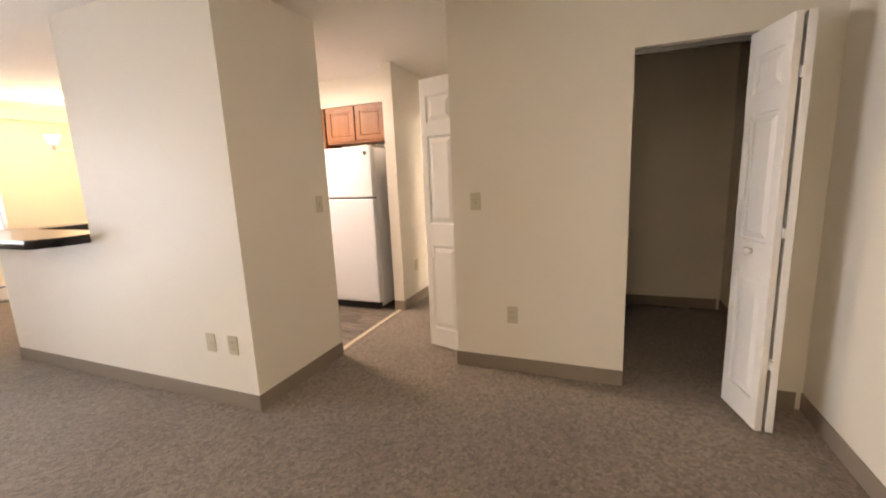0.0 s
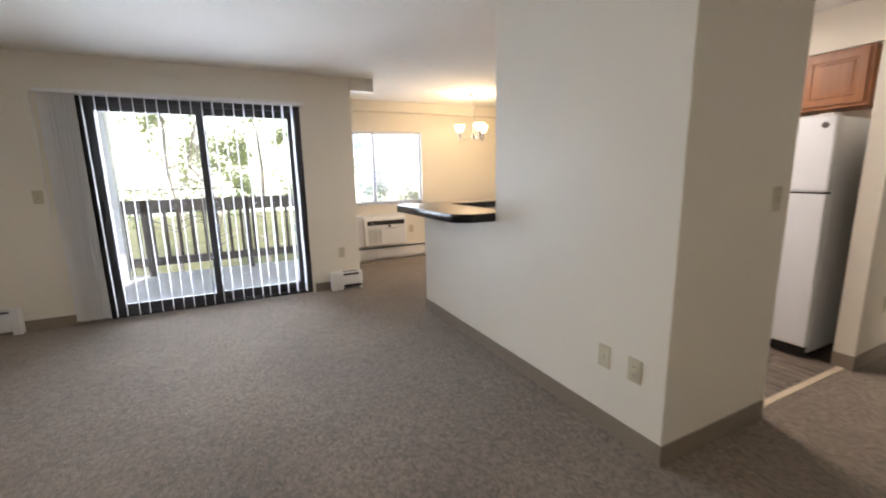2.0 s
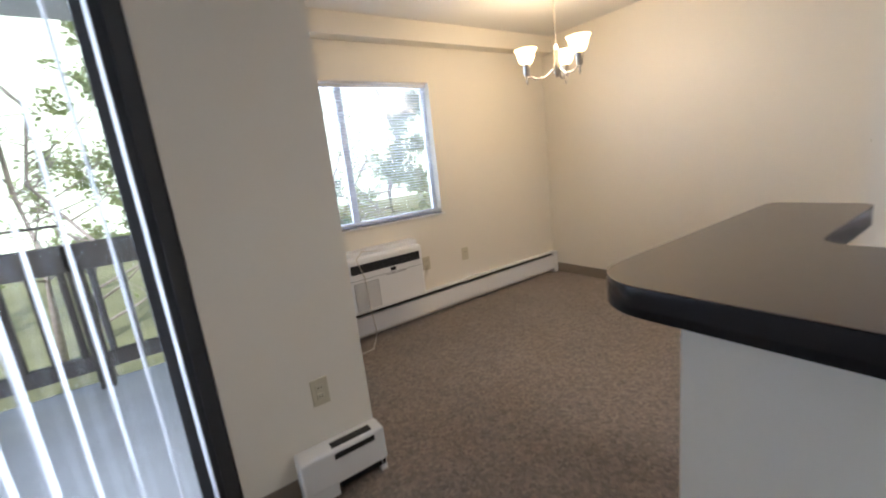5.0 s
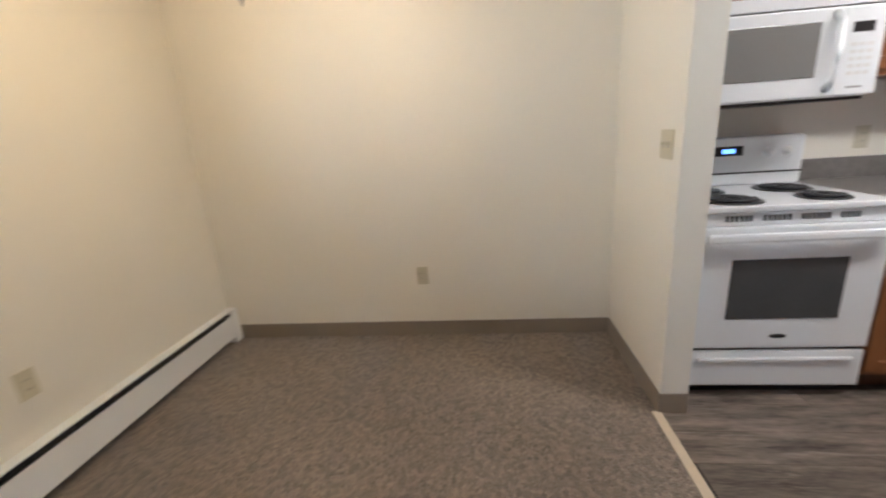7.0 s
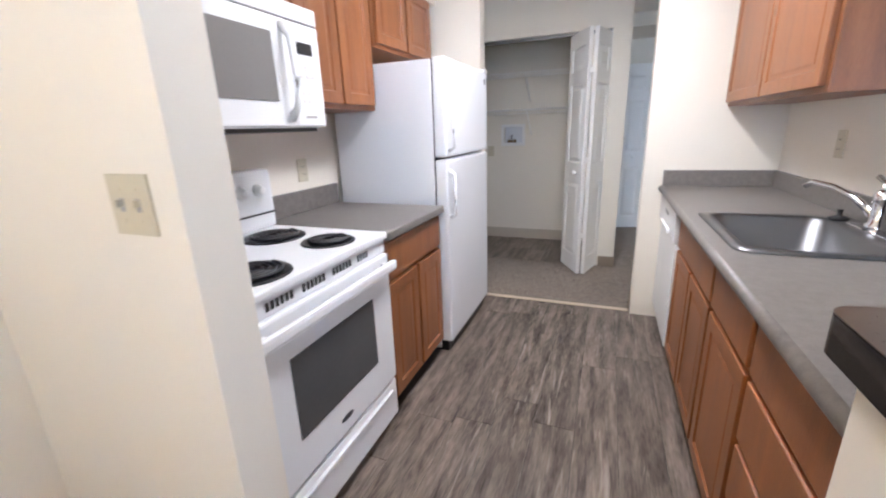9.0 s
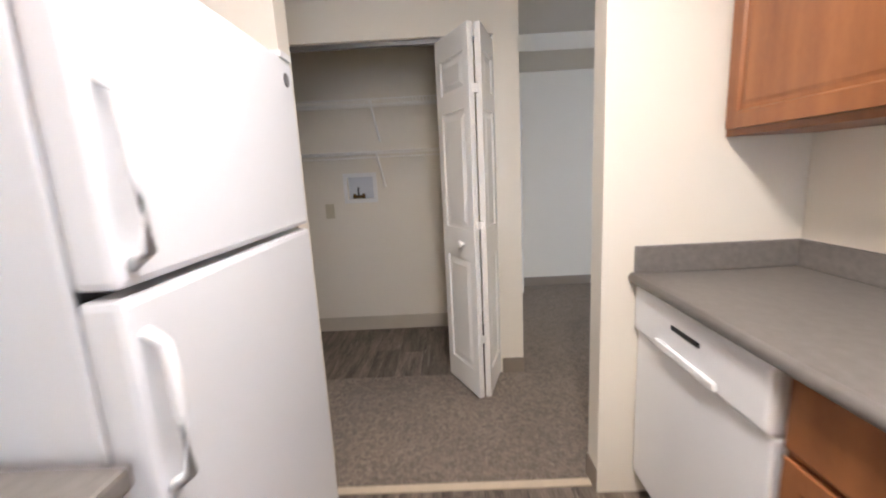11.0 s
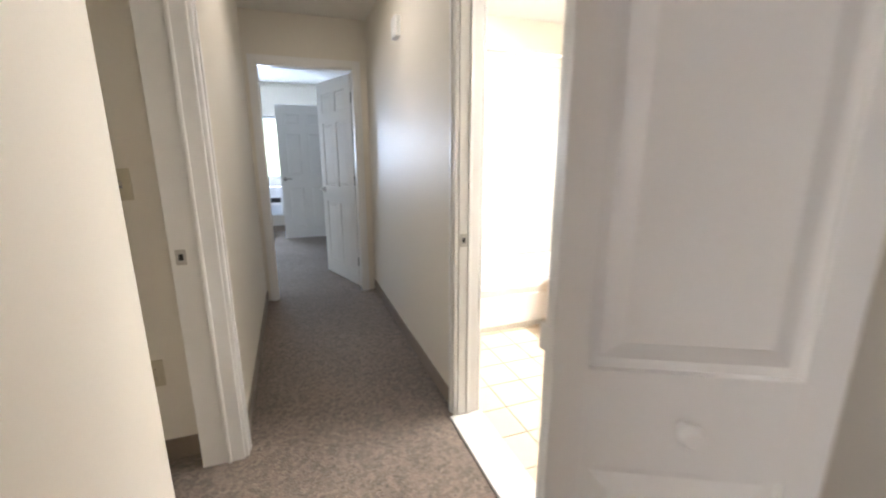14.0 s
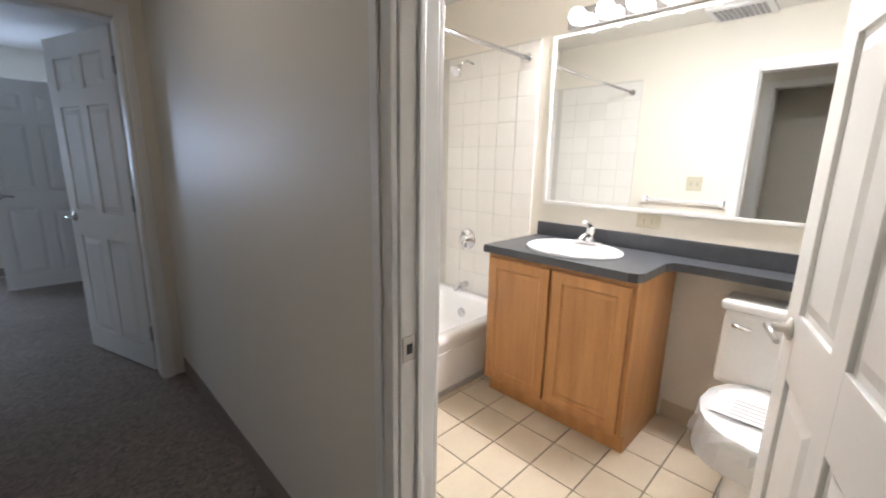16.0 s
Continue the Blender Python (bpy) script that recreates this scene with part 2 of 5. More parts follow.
def tube(bm, pts, r, seg=8, cap=True):
    """A round bar along points; r one radius or a list."""
    pts = [Vector(p) for p in pts]
    rs = r if isinstance(r, (list, tuple)) else [r] * len(pts)
    rings = []
    for i, p in enumerate(pts):
        d = (pts[min(i + 1, len(pts) - 1)] - pts[max(i - 1, 0)]).normalized()
        q = d.to_track_quat("Z", "Y")
        rings.append([bm.verts.new(p + q @ Vector((rs[i] * math.cos(a), rs[i] * math.sin(a), 0))) for a in [2 * math.pi * k / seg for k in range(seg)]])
    for a, b in zip(rings, rings[1:]):
        for k in range(seg):
            f = bm.faces.new((a[k], a[(k + 1) % seg], b[(k + 1) % seg], b[k]))
            f.smooth = True
    if cap:
        bm.faces.new(rings[0][::-1])
        bm.faces.new(rings[-1])


def lathe(bm, prof, seg=24, at=(0, 0, 0), sx=1.0, sy=1.0, m=None):
    """A turned shape from (radius, height) pairs."""
    at = Vector(at)
    rings = []
    for r, z in prof:
        ring = []
        for k in range(seg):
            a = 2 * math.pi * k / seg
            p = Vector((r * sx * math.cos(a), r * sy * math.sin(a), z))
            ring.append(bm.verts.new(at + (m @ p if m else p)))
        rings.append(ring)
    for a, b in zip(rings, rings[1:]):
        for k in range(seg):
            f = bm.faces.new((a[k], a[(k + 1) % seg], b[(k + 1) % seg], b[k]))
            f.smooth = True
    bm.faces.new(rings[0][::-1])
    bm.faces.new(rings[-1])


def solid(name, bm, material, kind="", label="", category="", group=""):
    me = bpy.data.meshes.new(name)
    bmesh.ops.recalc_face_normals(bm, faces=bm.faces)
    bm.to_mesh(me)
    bm.free()
    me.materials.append(material)
    return tagged(new(name, me), label, category, group, kind)


def part(name, bm, material, parent, label=""):
    ob = solid(name, bm, material, label=label)
    ob.parent = parent
    if parent.name in AT_BASE:
        ob.matrix_parent_inverse = parent.matrix_basis.inverted()
    return ob


AT_BASE = set()


def thing(name, label, category, m=None, group="", kind="", at=None):
    """An Empty for a thing: m for parts in its own axes, at (its base) for parts given in the room's axes."""
    ob = tagged(new(name), label, category, group, kind)
    ob.empty_display_size = 0.1
    if at is not None:
        ob.matrix_basis = Matrix.Translation(at)
        AT_BASE.add(ob.name)
    elif m is not None:
        ob.matrix_basis = m
    return ob


def boxes(name, bs, material, parent=None, kind="structure", label="", category="", bev=0.0, group=""):
    bm = bmesh.new()
    for b in bs:
        bx(bm, *b, bev=bev)
    if parent is not None:
        return part(name, bm, material, parent, label)
    return solid(name, bm, material, kind, label, category, group)


def one(name, b, material, parent, bev=0.0, label="", m=None):
    bm = bmesh.new()
    bx(bm, *b, bev=bev, m=m)
    return part(name, bm, material, parent, label)


def rod(name, pts, r, material, parent, seg=8, label=""):
    bm = bmesh.new()
    tube(bm, pts, r, seg)
    return part(name, bm, material, parent, label)


# ---- the rooms ----
H = 2.42
OFFWHITE = "cream painted drywall wall"


def wall(name, bs, label=OFFWHITE):
    return boxes(name, bs, WALL, label=label, category="wall")


wall("wall_partition", [(-2.44, -1.09, 2.53, 2.65, 0, H), (-1.20, -1.09, 2.65, 3.36, 0, H)], "cream drywall partition between living room and kitchen")
wall("wall_bar_knee", [(-3.68, -2.44, 2.53, 2.65, 0, 0.998), (-3.68, -3.56, 2.65, 3.27, 0, 0.998)], "cream drywall half wall under the breakfast bar")
wall("wall_dining_north", [(-6.34, -1.20, 5.08, 5.19, 0, H)])
wall("wall_kitchen_wing", [(-3.66, -3.54, 4.29, 5.08, 0, H)], "short cream wing wall beside the stove")
wall("wall_hall_west", [(-1.20, -1.09, 4.45, 5.21, 0, H), (-1.26, -1.15, 5.21, 6.27, 2.05, H), (-1.26, -1.15, 6.27, 8.36, 0, H)])
wall("wall_utility", [(-2.20, -1.26, 6.36, 6.47, 0, H), (-2.31, -2.20, 5.19, 6.47, 0, H)], "grey-lit cream wall of the utility alcove")
wall("wall_hall_end", [(-1.26, -1.06, 8.36, 8.47, 0, H), (-0.28, -0.05, 8.36, 8.47, 0, H), (-1.06, -0.28, 8.36, 8.47, 2.03, H)])
wall("wall_hall_east", [(-0.16, -0.05, 3.61, 4.85, 2.07, H), (-0.16, -0.05, 4.85, 5.38, 0, H), (-0.16, -0.05, 5.38, 6.22, 2.04, H),
                        (-0.16, -0.05, 6.22, 8.36, 0, H)])
wall("wall_closets", [(-0.16, 0.93, 3.464, 3.61, 0, H), (0.93, 1.66, 3.464, 3.61, 1.99, H), (1.66, 1.83, 3.464, 3.61, 0, H)])
wall("wall_laundry", [(0.711, 0.82, 3.61, 4.512, 0, H), (0.711, 0.82, 4.512, 4.723, 0, 1.132), (0.711, 0.82, 4.512, 4.723, 1.308, H), (0.711, 0.82, 4.723, 5.139, 0, H),
                      (0.76, 0.82, 4.512, 4.723, 1.132, 1.308), (-0.05, 0.82, 5.139, 5.25, 0, H), (0.82, 1.83, 5.22, 5.33, 0, H)])
wall("wall_east", [(1.83, 1.94, -1.26, 5.33, 0, H)])
wall("wall_south", [(-4.97, 1.94, -1.37, -1.26, 0, H)])
wall("wall_west", [(-4.97, -4.86, -1.26, -0.30, 0, H), (-4.97, -4.86, 1.60, 2.165, 0, H), (-4.97, -4.86, -0.30, 1.60, 2.085, H)], "cream wall around the sliding glass door")
wall("wall_pier", [(-6.34, -4.97, 2.08, 2.165, 0, H)])
wall("wall_dining_west", [(-6.34, -6.23, 2.165, 2.40, 0, H), (-6.34, -6.23, 3.63, 5.08, 0, H), (-6.34, -6.23, 2.40, 3.63, 0, 0.893), (-6.34, -6.23, 2.40, 3.63, 1.99, H)])
wall("wall_bath_east", [(1.58, 1.69, 5.33, 7.96, 0, H)])
wall("wall_bath_north", [(-0.05, 1.69, 7.85, 7.96, 0, H)])
wall("wall_bedroom", [(-3.0, -1.26, 8.36, 8.47, 0, H), (-0.05, 1.8, 8.36, 8.47, 0, H), (-3.11, -3.0, 8.36, 12.11, 0, H), (1.8, 1.91, 8.36, 12.11, 0, H),
                      (-3.0, -1.95, 12.0, 12.11, 0, H), (-0.75, 1.8, 12.0, 12.11, 0, H), (-1.95, -0.75, 12.0, 12.11, 0, 0.9), (-1.95, -0.75, 12.0, 12.11, 1.9, H)])
boxes("ceiling", [(-6.34, 1.91, -1.37, 12.11, H, H + 0.12)], CEIL, label="off-white painted ceiling", category="ceiling")
boxes("ceiling_beam", [(-4.97, -4.83, 2.165, 2.43, 2.28, H)], WALL, label="cream boxed beam end above the pier", category="beam")
boxes("dining_soffit", [(-6.23, -6.10, 2.165, 5.08, 2.27, H)], WALL, label="shallow cream soffit above the dining window", category="soffit")
boxes("living_soffit", [(1.07, 1.83, -1.26, 3.464, 2.285, H)], WALL, label="boxed cream soffit along the living room wall", category="soffit")

# floors
boxes("floor_carpet", [(-4.97, 1.91, -1.37, 2.19, -0.12, 0), (-3.66, 1.91, 2.19, 2.53, -0.12, 0), (-6.34, -3.66, 2.19, 5.08, -0.12, 0), (-1.14, -0.16, 2.53, 8.47, -0.12, 0), (-1.26, -1.14, 6.47, 8.47, -0.12, 0), (-0.16, 1.91, 2.53, 3.61, -0.12, 0),
                       (0.82, 1.91, 3.61, 5.33, -0.12, 0), (-2.31, -1.14, 5.19, 6.47, -0.12, 0), (-3.11, 1.91, 8.47, 12.11, -0.12, 0)],
      CARPET, label="taupe flecked cut-pile carpet", category="carpet")
kfloor = boxes("floor_kitchen", [(-3.66, -1.14, 2.53, 5.08, -0.12, -0.004)], SEAM, label="grey weathered vinyl plank kitchen floor", category="floor")
lfloor = boxes("floor_laundry", [(-0.16, 0.82, 3.61, 5.25, -0.12, -0.004)], SEAM, label="grey vinyl plank closet floor", category="floor")
bfloor = boxes("floor_bathroom", [(-0.05, 1.69, 5.22, 7.96, -0.12, -0.004)], GROUT_F, label="cream square tile bathroom floor", category="floor")


def base(name, segs, material=BASE, h=0.10):
    """Vinyl cove base: runs of (x0, x1, y0, y1) with a small toe."""
    bm = bmesh.new()
    for x0, x1, y0, y1 in segs:
        bx(bm, x0, x1, y0, y1, 0.0, h, bev=0.003)
    return solid(name, bm, material, "structure", "taupe vinyl cove base along the wall" if material is BASE else "pale vinyl cove base with a white caulk line", "baseboard")


b_ = 0.007
base("baseboard_partition", [(-3.68 - b_, -1.09 + b_, 2.53 - b_, 2.53), (-1.09, -1.09 + b_, 2.53, 3.36), (-1.2, -1.09 + b_, 3.36, 3.36 + b_), (-3.68 - b_, -3.68, 2.53, 3.27)])
base("baseboard_dining", [(-6.16, -3.66, 5.08 - b_, 5.08), (-3.66 - b_, -3.66, 4.29, 5.08), (-3.66 - b_, -3.54, 4.29 - b_, 4.29)])
base("baseboard_west", [(-4.86, -4.86 + b_, 1.63, 1.83), (-4.86, -4.86 + b_, -1.26, -0.30), (-6.1, -4.86, 2.165, 2.165 + b_)])
base("baseboard_living", [(1.83 - b_, 1.83, -1.26, 3.464), (-4.86, 1.80, -1.26, -1.26 + b_), (-0.16 - b_, 0.93, 3.464 - b_, 3.464), (-0.16 - b_, -0.16, 3.464, 3.60), (1.66, 1.80, 3.464 - b_, 3.464)])
base("baseboard_hall", [(-1.09, -1.09 + b_, 4.45, 5.21), (-1.2, -1.09 + b_, 4.45 - b_, 4.45), (-1.15, -1.15 + b_, 6.35, 8.36), (-0.16 - b_, -0.16, 6.28, 8.36), (-0.16 - b_, -0.16, 4.88, 5.31),
                        (-2.2, -1.27, 6.36 - b_, 6.36)])
base("baseboard_wic", [(0.82, 1.80, 5.22 - b_, 5.22), (1.83 - b_, 1.83, 3.61, 5.22), (0.82, 0.82 + b_, 3.61, 5.22)])
base("baseboard_laundry", [(0.711 - b_, 0.711, 3.61, 5.139), (-0.05, 0.711, 5.139 - b_, 5.139), (-0.05, 0.711, 3.61, 3.61 + b_)], BASE_PALE, 0.12)
base("baseboard_bedroom", [(-3.0, 1.8, 12.0 - b_, 12.0), (-3.0, -3.0 + b_, 8.47, 12.0)])
boxes("seam_strip", [(-1.165, -1.125, 3.36, 4.45, 0, 0.006), (-3.69, -3.65, 3.2, 4.29, 0, 0.006)], STRIP, label="pale metal seam strip between carpet and vinyl", category="trim", bev=0.002)
boxes("kitchen_soffit", [(-3.54, -1.20, 4.77, 5.08, 2.135, H), (-2.44, -1.20, 2.65, 2.96, 2.135, H)], WALL, label="cream bulkhead above the kitchen cabinets", category="soffit")

# ---- doors, casings, windows ----
PANEL_ROWS = ((0.15, 0.80), (0.97, 1.60), (1.70, 1.88))


def field(bm, x0, x1, z0, z1, y, s):
    """A raised door field with sloping margins on the face at y; s is the outward sign."""
    a = [Vector((x, y - s * 0.001, z)) for x, z in ((x0, z0), (x1, z0), (x1, z1), (x0, z1))]
    i = 0.034
    b = [Vector((x, y + s * 0.0095, z)) for x, z in ((x0 + i, z0 + i), (x1 - i, z0 + i), (x1 - i, z1 - i), (x0 + i, z1 - i))]
    va, vb = [bm.verts.new(p) for p in a], [bm.verts.new(p) for p in b]
    bm.faces.new(vb)
    for k in range(4):
        bm.faces.new((va[k], va[(k + 1) % 4], vb[(k + 1) % 4], vb[k]))


def leaf(name, parent, w, h, t, cols, m=None, z0=0.0, label=""):
    """A moulded panel door leaf along its own x, with raised fields on both faces as parts."""
    k = h / 2.0
    st = 0.055 if cols == 1 else 0.10
    xs = [(st, w - st)] if cols == 1 else [(st, w / 2 - 0.04), (w / 2 + 0.04, w - st)]
    rows = [(a * k + z0, b * k + z0) for a, b in PANEL_ROWS]
    bm = bmesh.new()
    core, d = t / 2 - 0.011, t / 2
    bx(bm, 0.004, w - 0.004, -core, core, z0 + 0.004, z0 + h - 0.004)
    xedges = [0.0] + [v for p in xs for v in p] + [w]
    for i in range(0, len(xedges), 2):
        bx(bm, xedges[i], xedges[i + 1], -d, d, z0, z0 + h, bev=0.0025)
    zed = [z0] + [v for p in rows for v in p] + [z0 + h]
    for x0, x1 in xs:
        for i in range(0, len(zed), 2):
            bx(bm, x0 - 0.003, x1 + 0.003, -d + 0.0004, d - 0.0004, zed[i] if i == 0 else zed[i], zed[i + 1], bev=0.0025)
    ob = part(name, bm, WHITE, parent, label)
    if m is not None:
        ob.matrix_basis = m
    for x0, x1 in xs:
        for a, b in rows:
            bm = bmesh.new()
            for s in (-1, 1):
                field(bm, x0 + 0.012, x1 - 0.012, a + 0.012, b - 0.012, s * core, s)
            p = solid("panel", bm, WHITE)
            p.parent = ob
    return ob


def along(x0, y0, x1, y1, z=0.0):
    return pose(x0, y0, z, 0, 0, math.degrees(math.atan2(y1 - y0, x1 - x0)))


def knob(parent, x, y, z, s, material=WHITE, r=0.019):
    bm = bmesh.new()
    lathe(bm, [(0.010, 0), (0.008, 0.012), (r, 0.022), (r, 0.030), (r * 0.7, 0.037)], 14, (x, y, z), m=Matrix.Rotation(radians(-90 * s), 4, "X"))
    ob = part("knob", bm, material, parent, "small round white knob")
    return ob


def bifold(label, a, b, h, hinge_z=(0.35, 1.0, 1.7), knob_on=None, group=""):
    """Two hinged leaves; a and b are (x0, y0, x1, y1) of each, standing folded open."""
    th = thing("bifold_door", label, "door", at=(a[0], a[1], 0), group=group)
    w = math.hypot(a[2] - a[0], a[3] - a[1])
    inv = th.matrix_basis.inverted()
    for n, (x0, y0, x1, y1) in enumerate((a, b)):
        ob = leaf("leaf", th, math.hypot(x1 - x0, y1 - y0), h, 0.032, 1)
        ob.matrix_basis = along(x0, y0, x1, y1, 0.015)
        if knob_on and knob_on[0] == n:
            bm = bmesh.new()
            s = knob_on[2]
            lathe(bm, [(0.010, 0), (0.008, 0.012), (0.019, 0.022), (0.019, 0.030), (0.012, 0.037)], 14, (knob_on[1], s * 0.016, 0.895), m=Matrix.Rotation(radians(-90 * s), 4, "X"))
            kb = solid("knob", bm, WHITE, label="small round white knob")
            kb.parent = ob
    ax, ay = (a[2] + b[0]) / 2, (a[3] + b[1]) / 2
    for z in hinge_z:
        one("hinge", (ax - 0.006, ax + 0.006, ay - 0.019, ay + 0.019, z, z + 0.045), WHITE, th, 0.002)
    return th


bifold("white panelled bifold door folded open at the laundry closet", (-0.155, 3.627, -0.475, 3.725), (-0.484, 3.762, -0.150, 3.930), 2.02, knob_on=(1, 0.12, 1))
bifold("white panelled bifold door swung open beside the laundry closet", (-0.185, 4.915, -0.480, 5.030), (-0.500, 4.990, -0.140, 4.802), 2.02, knob_on=(1, 0.20, -1))
bifold("white panelled bifold door folded open at the dark walk-in closet", (1.620, 3.470, 1.590, 3.150), (1.545, 3.150, 1.470, 3.460), 1.955, knob_on=(1, 0.16, 1))


def track(name, b):
    boxes(name, [b], STEEL, label="metal bifold door track under the opening head", category="track", kind="structure")


track("bifold_track", (-0.125, -0.095, 3.61, 4.85, 2.045, 2.07))
track("closet_track", (0.93, 1.66, 3.52, 3.55, 1.965, 1.99))


def casing(name, bs, label="white moulded door casing"):
    bm = bmesh.new()
    for b in bs:
        bx(bm, *b, bev=0.004)
    return solid(name, bm, WHITE, "structure", label, "casing")


C = 0.016
casing("trim_bedroom_door", [(-1.12, -1.055, 8.36 - C, 8.36, 0, 2.09), (-0.285, -0.22, 8.36 - C, 8.36, 0, 2.09), (-1.055, -0.285, 8.36 - C, 8.36, 2.025, 2.09),
                             (-1.07, -1.05, 8.362, 8.468, 0, 2.03), (-0.29, -0.27, 8.362, 8.468, 0, 2.03), (-1.05, -0.29, 8.362, 8.468, 2.015, 2.035),
                             (-1.105, -1.075, 8.36 - C - 0.006, 8.36 - C, 0, 2.08), (-0.265, -0.235, 8.36 - C - 0.006, 8.36 - C, 0, 2.08)])
casing("trim_bath_door", [(-0.16 - C, -0.16, 6.205, 6.275, 0, 2.10), (-0.16 - C, -0.16, 5.325, 5.395, 0, 2.10), (-0.16 - C, -0.16, 5.395, 6.205, 2.035, 2.10),
                          (-0.16 - C - 0.006, -0.16 - C, 6.24, 6.268, 0, 2.09), (-0.16 - C - 0.006, -0.16 - C, 5.332, 5.36, 0, 2.09),
                          (-0.158, -0.052, 6.20, 6.222, 0, 2.04), (-0.158, -0.052, 5.378, 5.40, 0, 2.04), (-0.158, -0.052, 5.40, 6.20, 2.02, 2.042),
                          (-0.115, -0.098, 6.19, 6.20, 0, 2.02), (-0.05, -0.05 + C, 6.205, 6.27, 0, 2.10), (-0.05, -0.05 + C, 5.325, 5.39, 0, 2.10), (-0.05, -0.05 + C, 5.39, 6.205, 2.035, 2.10)])
casing("trim_utility_door", [(-1.15, -1.15 + C, 6.262, 6.332, 0, 2.11), (-1.15 + C, -1.15 + C + 0.006, 6.298, 6.325, 0, 2.10), (-1.312, -1.148, 6.25, 6.272, 0, 2.05),
                             (-1.215, -1.20, 6.24, 6.25, 0, 2.05), (-1.312, -1.262, 6.274, 6.32, 0, 2.11), (-1.15, -1.15 + C, 5.21, 6.262, 2.05, 2.11)])
casing("trim_laundry_opening", [(-0.158, -0.052, 4.842, 4.852, 0, 2.06), (-0.158, -0.052, 3.608, 3.618, 0, 2.06)], "white-painted closet opening jamb")
boxes("bath_threshold", [(-0.20, -0.03, 5.40, 6.20, 0.0, 0.012)], THRESH, label="white marble threshold at the bathroom door", category="threshold", bev=0.004)


def strike(x, y, z, axis):
    th = thing("strike_plate", "satin metal strike plate on the white jamb", "strike plate", at=(x, y, z))
    one("plate", (x - 0.018, x + 0.018, y - 0.0015, y + 0.0015, z - 0.03, z + 0.03), NICKEL, th, 0.001)
    one("latch_hole", (x - 0.008, x + 0.008, y - 0.0025, y - 0.0012, z - 0.012, z + 0.012), BLACK, th)


strike(-0.135, 6.1985, 0.92, "y")
strike(-1.275, 6.2485, 0.93, "y")


def lever(parent, x, z, side, turn, t=0.035):
    """A lever handle on a leaf, on both faces."""
    for s in (-1, 1):
        bm = bmesh.new()
        lathe(bm, [(0.030, 0), (0.030, 0.006), (0.012, 0.014), (0.011, 0.045)], 16, (x, s * t / 2, z), m=Matrix.Rotation(radians(-90 * s), 4, "X"))
        y = s * (t / 2 + 0.045)
        tube(bm, [(x, y, z), (x + turn * 0.05, y + s * 0.006, z + 0.004), (x + turn * 0.105, y, z - 0.004)], [0.011, 0.009, 0.007], 8)
        part("lever_handle", bm, NICKEL, parent, "satin nickel lever handle")


def panel_door(name, label, x0, y0, ang, w=0.76, lev=True):
    th = thing(name, label, "door", m=pose(x0, y0, 0.012, 0, 0, ang))
    ob = leaf("leaf", th, w, 2.0, 0.035, 2)
    lever(th, w - 0.06, 0.92, 1, -1)
    for z in (0.2, 1.0, 1.75):
        one("hinge", (-0.012, 0.004, -0.019, 0.019, z, z + 0.09), NICKEL, th, 0.002)
    return th


panel_door("bathroom_door", "white six-panel bathroom door standing open", -0.035, 5.405, 16.0)
panel_door("bedroom_door", "white six-panel bedroom door standing open", -0.285, 8.49, 108.5)
panel_door("bedroom_closet_door", "white six-panel door ajar in the far bedroom", -0.25, 11.25, 180)


# sliding glass door
def sliding_door():
    th = thing("sliding_glass_door", "dark bronze aluminium sliding glass balcony door", "door", at=(-4.91, 0.65, 0), kind="structure")
    X0, X1 = -4.962, -4.877
    one("frame_jamb", (X0, X1, -0.298, -0.245, 0.0, 2.083), BRONZE, th, 0.003)
    one("frame_jamb", (X0, X1, 1.545, 1.598, 0.0, 2.083), BRONZE, th, 0.003)
    one("frame_head", (X0, X1, -0.245, 1.545, 2.03, 2.083), BRONZE, th, 0.003)
    one("sill_track", (X0, X1, -0.245, 1.545, 0.001, 0.035), BRONZE, th, 0.003)
    for x0, x1, y0, y1 in ((-4.914, -4.882, -0.245, 0.69), (-4.957, -4.922, 0.61, 1.545)):
        sash = one("sash", (x0, x1, y0, y0 + 0.065, 0.035, 2.03), BRONZE, th, 0.003)
        for nm, b in (("stile", (x0, x1, y1 - 0.075, y1, 0.035, 2.03)), ("top_rail", (x0, x1, y0 + 0.065, y1 - 0.075, 1.955, 2.03)), ("bottom_rail", (x0, x1, y0 + 0.065, y1 - 0.075, 0.035, 0.13))):
            one(nm, b, BRONZE, sash, 0.003)
        xm = (x0 + x1) / 2
        p = one("pane", (xm - 0.003, xm + 0.003, y0 + 0.06, y1 - 0.07, 0.125, 1.975), GLASS, sash)
        p.visible_shadow = False
    one("pull_handle", (-4.880, -4.857, -0.23, -0.205, 0.95, 1.15), BLACK, th, 0.005)


sliding_door()


